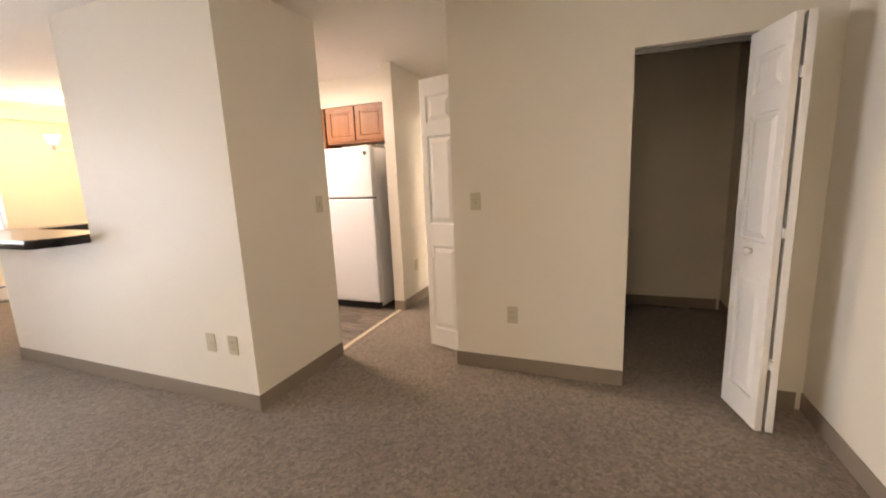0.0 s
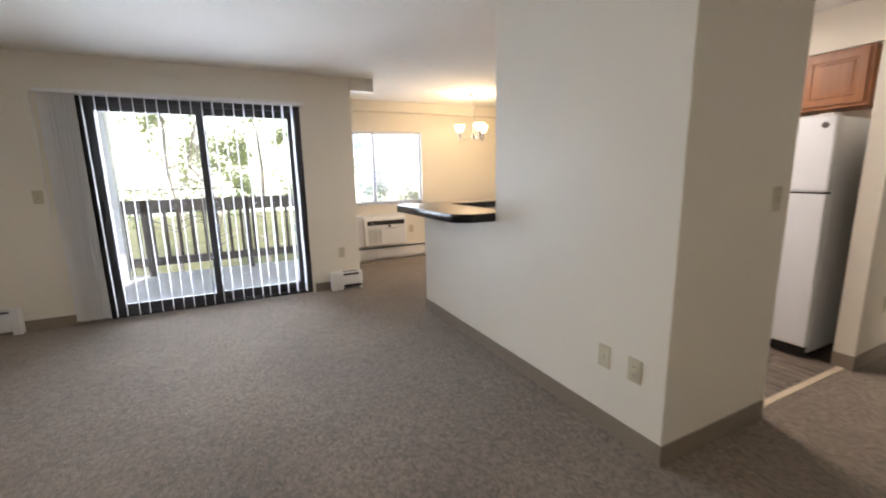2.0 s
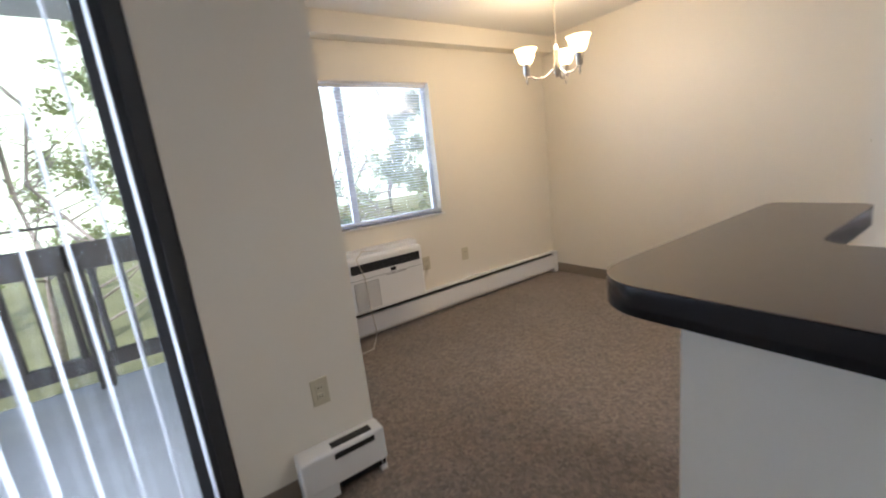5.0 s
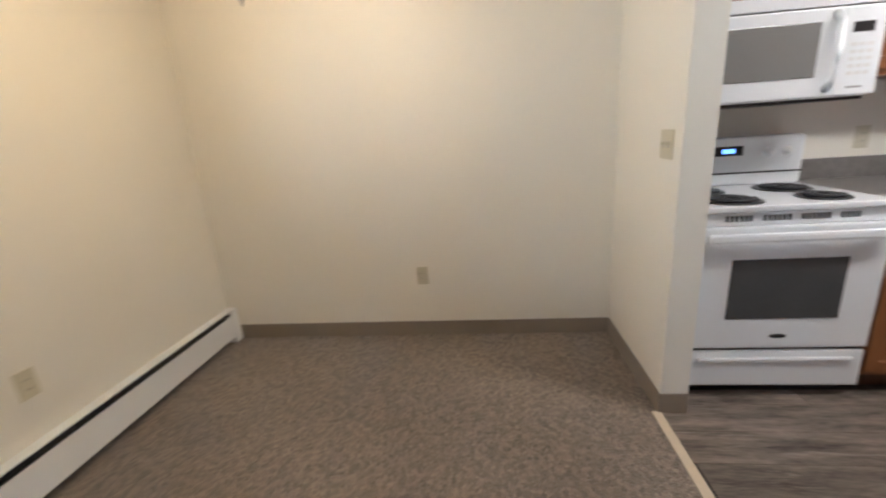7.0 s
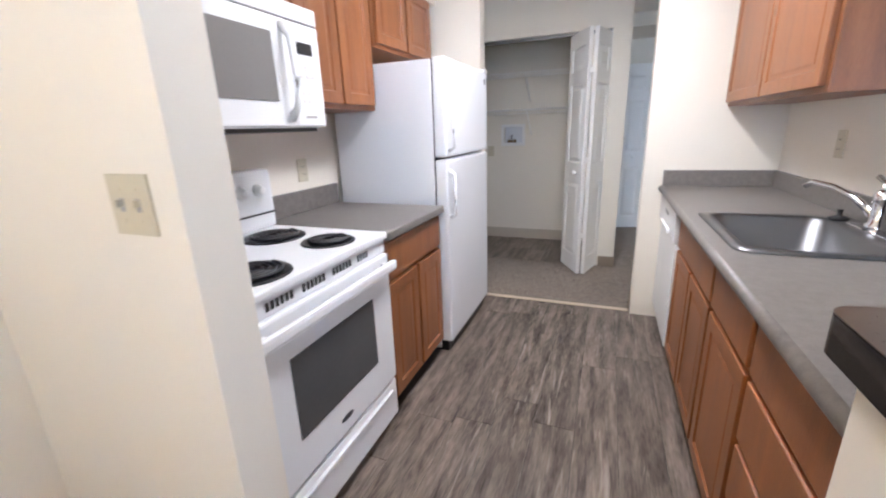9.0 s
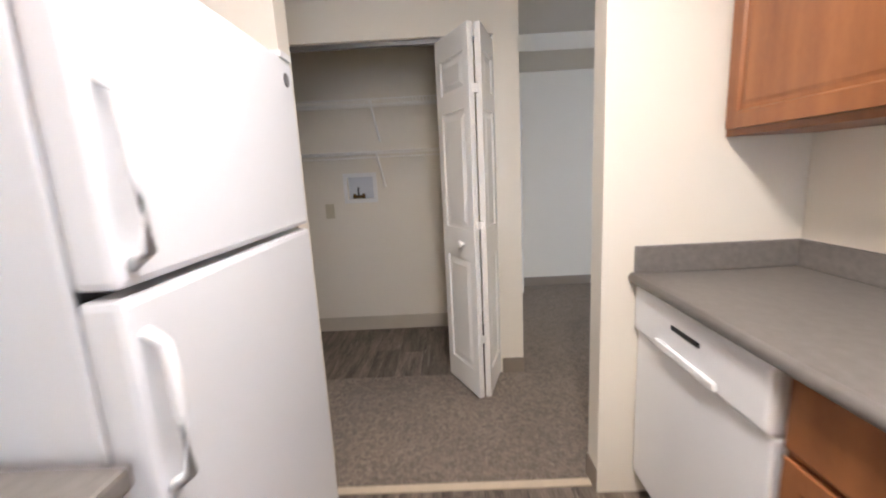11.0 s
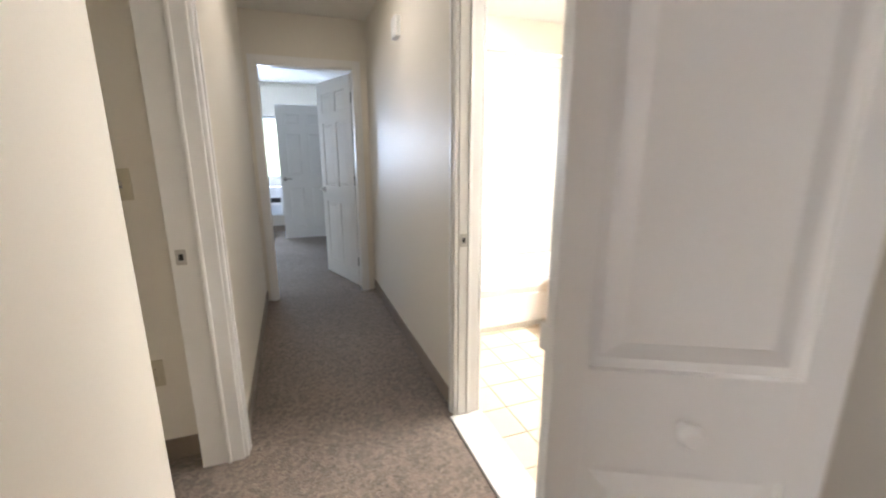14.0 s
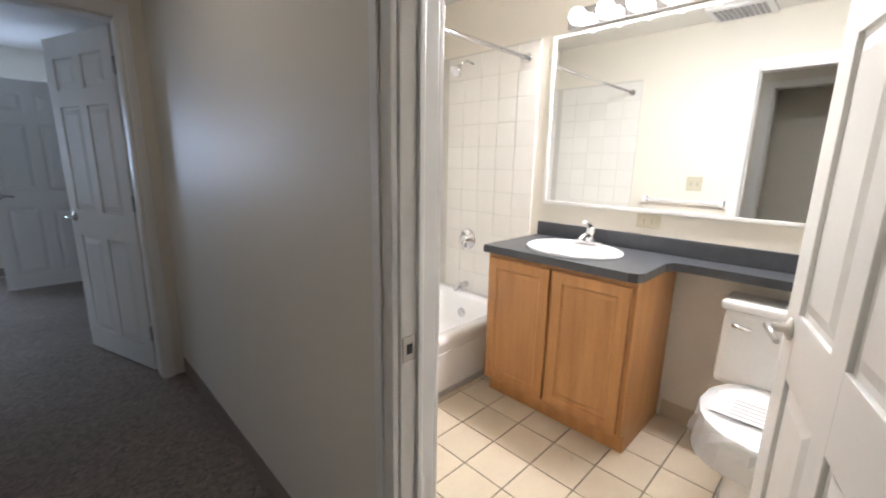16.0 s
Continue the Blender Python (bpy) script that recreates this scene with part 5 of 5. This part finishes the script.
def bathtub():
    th = thing("bathtub", "white enamel alcove bathtub with a rounded rim", "bathtub", at=(0.76, 7.44, 0))
    x0, x1, y0, y1, zr = -0.048, BX - 0.001, 7.045, 7.848, 0.365
    bm = bmesh.new()

    def ring(i, z, r):
        out = []
        ax0, ax1, ay0, ay1 = x0 + i * 1.4, x1 - i * 1.4, y0 + i, y1 - i
        for cx, cy, a0 in ((ax1 - r, ay1 - r, 0), (ax0 + r, ay1 - r, 90), (ax0 + r, ay0 + r, 180), (ax1 - r, ay0 + r, 270)):
            for k in range(6):
                a = radians(a0 + 18 * k)
                out.append(bm.verts.new((cx + r * math.cos(a), cy + r * math.sin(a), z)))
        return out
    rs = [ring(0.012, 0.0, 0.01), ring(0.012, 0.30, 0.01), ring(0.0, 0.32, 0.01), ring(0.0, zr - 0.012, 0.01), ring(0.012, zr, 0.012), ring(0.07, zr, 0.10), ring(0.085, zr - 0.015, 0.12),
          ring(0.11, 0.16, 0.14), ring(0.15, 0.07, 0.14), ring(0.22, 0.06, 0.1)]
    for a, b in zip(rs, rs[1:]):
        for k in range(len(a)):
            bm.faces.new((a[k], a[(k + 1) % len(a)], b[(k + 1) % len(a)], b[k])).smooth = True
    bm.faces.new(rs[-1])
    bm.faces.new(rs[0][::-1])
    part("tub_shell", bm, CERAMIC, th)
    one("apron_panel", (x0 + 0.12, x1 - 0.12, y0 + 0.004, y0 + 0.013, 0.04, 0.27), CERAMIC, th, 0.004)
    bm = bmesh.new()
    lathe(bm, [(0.035, 0), (0.033, 0.008), (0.01, 0.012)], 18, (x1 - 0.155, 7.46, 0.25), m=Matrix.Rotation(radians(-90), 4, "Y"))
    part("overflow_plate", bm, CHROME, th)


bathtub()


def shower():
    th = thing("shower_fittings", "chrome shower head, valve and tub spout on the tiled wall", "shower", at=(BX, 7.55, 0.4))
    W = BX - 0.012
    rod("shower_arm", [(W, 7.55, 1.99), (W - 0.07, 7.55, 2.0), (W - 0.14, 7.55, 1.955)], 0.009, CHROME, th, 8)
    bm = bmesh.new()
    lathe(bm, [(0.012, 0), (0.02, 0.02), (0.038, 0.05), (0.040, 0.065), (0.03, 0.068)], 18, (W - 0.135, 7.55, 1.96), m=Matrix.Rotation(radians(-140), 4, "Y"))
    part("shower_head", bm, CHROME, th)
    bm = bmesh.new()
    lathe(bm, [(0.075, 0), (0.07, 0.01), (0.03, 0.016), (0.03, 0.05), (0.024, 0.06)], 24, (W, 7.55, 0.77), m=Matrix.Rotation(radians(-90), 4, "Y"))
    v = part("valve_plate", bm, CHROME, th)
    rod("valve_lever", [(W - 0.055, 7.55, 0.77), (W - 0.065, 7.53, 0.70)], [0.010, 0.008], CHROME, v, 8)
    rod("tub_spout", [(W, 7.55, 0.42), (W - 0.08, 7.55, 0.42), (W - 0.13, 7.55, 0.40)], [0.024, 0.022, 0.016], CHROME, th, 12)


shower()
sr = thing("shower_rod", "chrome shower curtain rod across the tub", "shower rod", at=(0.76, 7.10, 1.96))
rod("rod", [(-0.049, 7.10, 1.96), (BX - 0.013, 7.10, 1.96)], 0.0125, CHROME, sr, 10)
for sx_, sd_ in ((-0.048, 1), (BX - 0.024, -1)):
    rod("flange", [(sx_, 7.10, 1.96), (sx_ + 0.010, 7.10, 1.96)], 0.028, CHROME, sr, 14)


def toilet():
    th = thing("toilet", "white two-piece toilet with a film-wrapped seat", "toilet", at=(1.15, 5.68, 0))
    cy = 5.66
    tank = one("tank", (1.365, 1.555, cy - 0.22, cy + 0.22, 0.395, 0.735), CERAMIC, th, 0.025)
    one("tank_lid", (1.352, 1.562, cy - 0.23, cy + 0.23, 0.735, 0.772), CERAMIC, th, 0.012)
    rod("flush_lever", [(1.362, cy + 0.175, 0.675), (1.345, cy + 0.175, 0.675), (1.345, cy + 0.11, 0.668)], 0.008, CHROME, tank, 8)
    bm = bmesh.new()
    rings = []
    for z, a, b, off in ((0.0, 0.20, 0.11, 0.09), (0.03, 0.19, 0.10, 0.09), (0.16, 0.17, 0.095, 0.09), (0.26, 0.20, 0.13, 0.04), (0.345, 0.245, 0.175, 0.0), (0.385, 0.25, 0.182, 0.0), (0.39, 0.235, 0.17, 0.0)):
        rings.append([bm.verts.new((1.13 + off + a * math.cos(t), cy + b * math.sin(t), z)) for t in [2 * math.pi * k / 28 for k in range(28)]])
    for a, b in zip(rings, rings[1:]):
        for k in range(28):
            bm.faces.new((a[k], a[(k + 1) % 28], b[(k + 1) % 28], b[k])).smooth = True
    bm.faces.new(rings[-1])
    bm.faces.new(rings[0][::-1])
    part("bowl", bm, CERAMIC, th)
    bm = bmesh.new()
    lathe(bm, [(0.19, 0.39), (0.195, 0.40), (0.195, 0.412), (0.18, 0.418)], 30, (1.13, cy, 0), sx=1.28)
    seat = part("seat_and_lid", bm, CERAMIC, th)
    bm = bmesh.new()
    rng = random.Random(2)
    rings = []
    for a, z in ((1.16, 0.30), (1.10, 0.36), (1.07, 0.40), (1.03, 0.424), (0.6, 0.425), (0.05, 0.424)):
        rings.append([bm.verts.new((1.13 + 0.25 * a * math.cos(t) * rng.uniform(0.98, 1.03), cy + 0.195 * a * math.sin(t) * rng.uniform(0.98, 1.03), z + rng.uniform(0, 0.006))) for t in [2 * math.pi * k / 30 for k in range(30)]])
    for a, b in zip(rings, rings[1:]):
        for k in range(30):
            bm.faces.new((a[k], a[(k + 1) % 30], b[(k + 1) % 30], b[k]))
    bm.faces.new(rings[-1])
    part("plastic_wrap", bm, FILM, th, "crinkled clear plastic wrap")
    band = one("paper_band", (1.02, 1.20, cy - 0.16, cy + 0.16, 0.434, 0.436), PAPER, seat, label="printed white paper band")
    for k in range(5):
        one("print_line", (1.04 + 0.03 * k, 1.052 + 0.03 * k, cy - 0.12, cy + 0.10, 0.4362, 0.4368), INK_SHADE, seat)


toilet()
tb = thing("towel_bar", "white towel bar on the bathroom wall", "towel bar", at=(-0.05, 6.65, 1.05))
rod("bar", [(0.005, 6.30, 1.045), (0.005, 6.88, 1.045)], 0.009, PLASTIC, tb, 8)
for y_ in (6.30, 6.88):
    one("post", (-0.049, 0.018, y_ - 0.018, y_ + 0.018, 1.02, 1.07), PLASTIC, tb, 0.004)


def vent_fan():
    th = thing("exhaust_fan", "white ceiling exhaust fan grille", "vent", at=(0.14, 6.33, H))
    one("frame", (-0.03, 0.31, 6.14, 6.52, H - 0.024, H - 0.001), PLASTIC, th, 0.006)
    grey = mat("grille_grey", (0.32, 0.32, 0.33), 0.6)
    for k in range(10):
        one("slat", (0.02, 0.26, 6.18 + 0.031 * k, 6.202 + 0.031 * k, H - 0.030, H - 0.0245), grey, th)


vent_fan()
base("baseboard_bath", [(BX - b_, BX, 5.33, 6.12), (-0.05, -0.05 + b_, 6.28, 7.04)], TILE_F, 0.10)

# ---- bedroom ----


def bedroom_unit():
    th = thing("bedroom_air_conditioner", "white air conditioner below the bedroom window", "air conditioner", at=(-1.35, 11.95, 0.4))
    one("case", (-1.70, -1.0, 11.78, 11.999, 0.30, 0.78), PLASTIC, th, 0.02)
    one("air_outlet", (-1.65, -1.05, 11.775, 11.785, 0.52, 0.60), BLACK, th, 0.003)
    one("grille", (-1.65, -1.05, 11.774, 11.784, 0.33, 0.48), PALEFRAME, th, 0.003)


bedroom_unit()

# ---- balcony and outdoors ----
boxes("balcony_deck", [(-7.25, -4.97, -2.2, 2.08, -0.16, -0.05)], DECK, label="pale grey balcony deck", category="deck")
boxes("house_slab", [(-6.34, 1.91, -1.37, 12.11, -0.4, -0.125)], DECK, label="concrete floor slab edge", category="slab")


def railing():
    th = thing("balcony_railing", "dark grey-brown wooden balcony railing with balusters", "railing", at=(-7.1, 0, -0.05))
    X = -7.1
    one("top_rail", (X - 0.045, X + 0.045, -2.2, 2.07, 0.86, 1.05), RAIL, th, 0.006)
    one("bottom_rail", (X - 0.03, X + 0.03, -2.2, 2.07, 0.10, 0.22), RAIL, th, 0.004)
    rod("cap_wire", [(X + 0.02, -2.2, 1.19), (X + 0.02, 1.0, 1.19)], 0.011, RAIL, th, 6)
    for y in (-2.15, -0.3, 1.0, 2.02):
        one("post", (X - 0.045, X + 0.045, y - 0.045, y + 0.045, -0.05, 1.045), RAIL, th, 0.004)
    first = None
    y = -2.05
    while y < 2.0:
        if first is None:
            first = one("baluster", (X - 0.02, X + 0.02, -0.021, 0.021, 0.21, 0.87), RAIL, th, 0.002)
            o = first
        else:
            o = new("baluster", first.data)
            o.parent, o.matrix_parent_inverse = th, th.matrix_basis.inverted()
        o.matrix_basis = Matrix.Translation((0, y, 0))
        y += 0.165


railing()
bp_ = thing("balcony_post", "pale grey balcony roof post", "post", at=(-7.0, -0.6, -0.05))
one("shaft", (-7.08, -6.92, -0.78, -0.55, -0.05, 2.6), PALEFRAME, bp_, 0.006)
boxes("balcony_roof", [(-7.3, -4.97, -2.2, 2.08, 2.6, 2.75)], DECK, label="pale underside of the balcony above", category="roof")
# distant woods glow by themselves: washed-out daylight is put into the emission colour
WOODS_GLOW = glow("glowing_pale_woods", (0.80, 0.90, 0.74), 0.66)
hz = WOODS_GLOW.node_tree
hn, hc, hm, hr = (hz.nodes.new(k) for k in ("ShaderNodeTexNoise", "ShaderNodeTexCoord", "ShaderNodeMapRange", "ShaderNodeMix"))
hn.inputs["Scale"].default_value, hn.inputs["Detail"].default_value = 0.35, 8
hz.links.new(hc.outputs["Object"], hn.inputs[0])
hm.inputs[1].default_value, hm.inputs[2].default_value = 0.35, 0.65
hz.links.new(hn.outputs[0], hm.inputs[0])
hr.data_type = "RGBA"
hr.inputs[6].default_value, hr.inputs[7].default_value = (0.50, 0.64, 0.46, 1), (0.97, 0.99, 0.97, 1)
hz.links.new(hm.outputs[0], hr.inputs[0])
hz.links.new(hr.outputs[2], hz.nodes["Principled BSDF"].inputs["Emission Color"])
boxes("backdrop", [(-62, -61, -90, 100, -3.3, 24), (-90, 60, 70, 71, -3.3, 24)], WOODS_GLOW, label="glowing sheet of distant pale woods, washed-out daylight put into its colour", category="backdrop")
boxes("ground", [(-400, 400, -400, 400, -3.4, -3.2)], GRASS, label="green lawn far below", category="ground")


def tree(x, y, h, seed, material, label, conifer=False, leaves=900, spread=2.2, big=1.0, thick=0.10):
    rng = random.Random(seed)
    th = thing("tree", label, "tree", at=(x, y, -3.2), group="trees outside")
    bm = bmesh.new()
    z0 = -3.2
    bend = [(x + rng.uniform(-0.15, 0.15) * k, y + rng.uniform(-0.15, 0.15) * k, z0 + h * k / 6) for k in range(7)]
    tube(bm, bend, [thick * (1 - k / 7.2) + 0.012 for k in range(7)], 8)
    tips = []
    for k in range(26 if conifer else 22):
        f = rng.uniform(0.25, 0.97)
        i = min(5, int(f * 6))
        p = Vector(bend[i]).lerp(Vector(bend[i + 1]), f * 6 - i)
        a = rng.uniform(0, 2 * math.pi)
        ln = spread * ((1.05 - f) if conifer else rng.uniform(0.5, 1.0) * (1.15 - 0.6 * f))
        up = -0.15 if conifer else rng.uniform(0.25, 0.8)
        q = p + Vector((math.cos(a) * ln * 0.5, math.sin(a) * ln * 0.5, ln * up * 0.4))
        r = p + Vector((math.cos(a) * ln, math.sin(a) * ln, ln * up))
        tube(bm, [p, q, r], [0.045 * (1.1 - f), 0.025 * (1.1 - f), 0.008], 5)
        tips += [(q, r)] * 2
        for _ in range(2):
            s = q.lerp(r, rng.uniform(0.1, 0.9))
            e = s + Vector((rng.uniform(-1, 1), rng.uniform(-1, 1), rng.uniform(0, 0.9))) * ln * 0.4
            tube(bm, [s, e], [0.014, 0.005], 4)
            tips.append((s, e))
    part("trunk", bm, BARK, th)
    bm = bmesh.new()
    for _ in range(leaves):
        a, b = rng.choice(tips)
        c = a.lerp(b, rng.random()) + Vector((rng.gauss(0, 0.14), rng.gauss(0, 0.14), rng.gauss(0, 0.12)))
        s = rng.uniform(0.03, 0.075) * big
        u = Vector((rng.gauss(0, 1), rng.gauss(0, 1), rng.gauss(0, 0.6))).normalized() * s
        w = Vector((rng.gauss(0, 1), rng.gauss(0, 1), rng.gauss(0, 1))).cross(u).normalized() * s * 0.55
        bm.faces.new([bm.verts.new(c - u), bm.verts.new(c + w), bm.verts.new(c + u), bm.verts.new(c - w)])
    me = bpy.data.meshes.new("crown")
    bm.to_mesh(me)
    bm.free()
    me.materials.append(material)
    cr = tagged(new("crown", me), kind="stuff")
    cr.parent, cr.matrix_parent_inverse = th, th.matrix_basis.inverted()


tree(-14, 0.2, 7.5, 1, LEAF, "young leafing tree with thin bare branches", leaves=160, thick=0.05)
tree(-16, 4.6, 11, 2, NEEDLE, "tall green conifer tree", True, 5200, 2.6, 2.0)
tree(-12, -3.2, 7.5, 3, LEAF, "sparse spring tree with bare branches", leaves=250, thick=0.05)
tree(-17, 9.0, 11, 4, LEAF, "broad yellow-green spring tree", True, 5200, 3.0, 2.0)
tree(-19, -1.5, 10, 5, LEAF, "leafing tree with yellow-green crown", leaves=2600, spread=3.2, big=1.7)
tree(-22, 5.0, 8, 6, LEAF, "leafing tree with yellow-green crown", leaves=2400, spread=3.0, big=1.6)
tree(-21, 2.0, 10, 7, LEAF, "leafing tree with yellow-green crown", leaves=4200, spread=3.6, big=1.8)
tree(-13.5, 5.4, 5.2, 8, LEAF, "low bare twiggy spring tree", leaves=200, thick=0.04)
tree(-14.5, 6.9, 5.0, 9, LEAF, "low bare twiggy spring tree", leaves=200, thick=0.04)
tree(-24, -6.0, 9, 10, LEAF, "leafing tree with yellow-green crown", leaves=2400, spread=3.2, big=1.8)

# ---- planks and tiles ----


def planks(floor, x0, x1, y0, y1, seed, width=0.178, length=1.22, along_y=False):
    rng = random.Random(seed)
    meshes = {}
    g = 0.0012
    a0, a1, b0, b1 = (y0, y1, x0, x1) if along_y else (x0, x1, y0, y1)
    b = b0
    while b < b1 - 0.01:
        w = min(width, b1 - b)
        a = a0 - rng.uniform(0, length)
        while a < a1 - 0.02:
            s, e = max(a, a0), min(a + length, a1)
            if e - s > 0.03:
                key = (round(e - s, 2), round(w, 3))
                if key not in meshes:
                    bm = bmesh.new()
                    L, W = key
                    bx(bm, -L / 2 + g, L / 2 - g, -W / 2 + g, W / 2 - g, -0.0035, 0.0)
                    me = bpy.data.meshes.new("plank")
                    bm.to_mesh(me)
                    bm.free()
                    me.materials.append(PLANK)
                    meshes[key] = me
                o = new("plank", meshes[key])
                o.parent = floor
                ca, cb = (s + e) / 2, b + w / 2
                o.matrix_basis = pose(cb, ca, rng.uniform(-0.0003, 0.0003), 0, 0, 90) if along_y else pose(ca, cb, rng.uniform(-0.0003, 0.0003), 0, 0, 0)
            a += length
        b += width


planks(kfloor, -3.66, -1.14, 3.10, 4.46, 11)
planks(lfloor, -0.16, 0.82, 3.61, 5.25, 12)


def tiles(parent, mk, n0, n1, size, t, material, gap, name="tile"):
    """A grid of tiles sharing one mesh; mk(i, j) gives each pose."""
    bm = bmesh.new()
    bx(bm, -size / 2 + gap, size / 2 - gap, -size / 2 + gap, size / 2 - gap, -t, 0, bev=0.0015)
    me = bpy.data.meshes.new(name)
    bm.to_mesh(me)
    bm.free()
    me.materials.append(material)
    for i in range(n0):
        for j in range(n1):
            o = new(name, me)
            o.parent = parent
            o.matrix_basis = mk(i, j)


FT = 0.209
tiles(bfloor, lambda i, j: pose(-0.093 + FT * (i + 0.5), 5.142 + FT * (j + 0.5), 0.0), 8, 10, FT, 0.005, TILE_F, 0.003)
WT = 0.1525
surround_e = boxes("tile_surround_east", [(BX - 0.006, BX - 0.0005, 7.02, 7.85, 0.366, 2.06)], GROUT_W, label="white square tiles on the shower end wall", category="tile wall")
tiles(surround_e, lambda i, j: pose(BX - 0.010, 7.02 + WT * (i + 0.5), 0.37 + WT * (j + 0.5), 0, -90, 0), 5, 11, WT, 0.005, TILE_W, 0.0012)
surround_n = boxes("tile_surround_north", [(-0.049, BX - 0.012, 7.8435, 7.8495, 0.366, 2.06)], GROUT_W, label="white square tiles along the tub wall", category="tile wall")
tiles(surround_n, lambda i, j: pose(-0.045 + WT * (i + 0.5), 7.840, 0.37 + WT * (j + 0.5), 90, 0, 0), 10, 11, WT, 0.005, TILE_W, 0.0012)
surround_w = boxes("tile_surround_west", [(-0.0495, -0.044, 7.02, 7.843, 0.366, 2.06)], GROUT_W, label="white square tiles on the tub foot wall", category="tile wall")
tiles(surround_w, lambda i, j: pose(-0.040, 7.02 + WT * (i + 0.5), 0.37 + WT * (j + 0.5), 0, 90, 0), 5, 11, WT, 0.005, TILE_W, 0.0012)
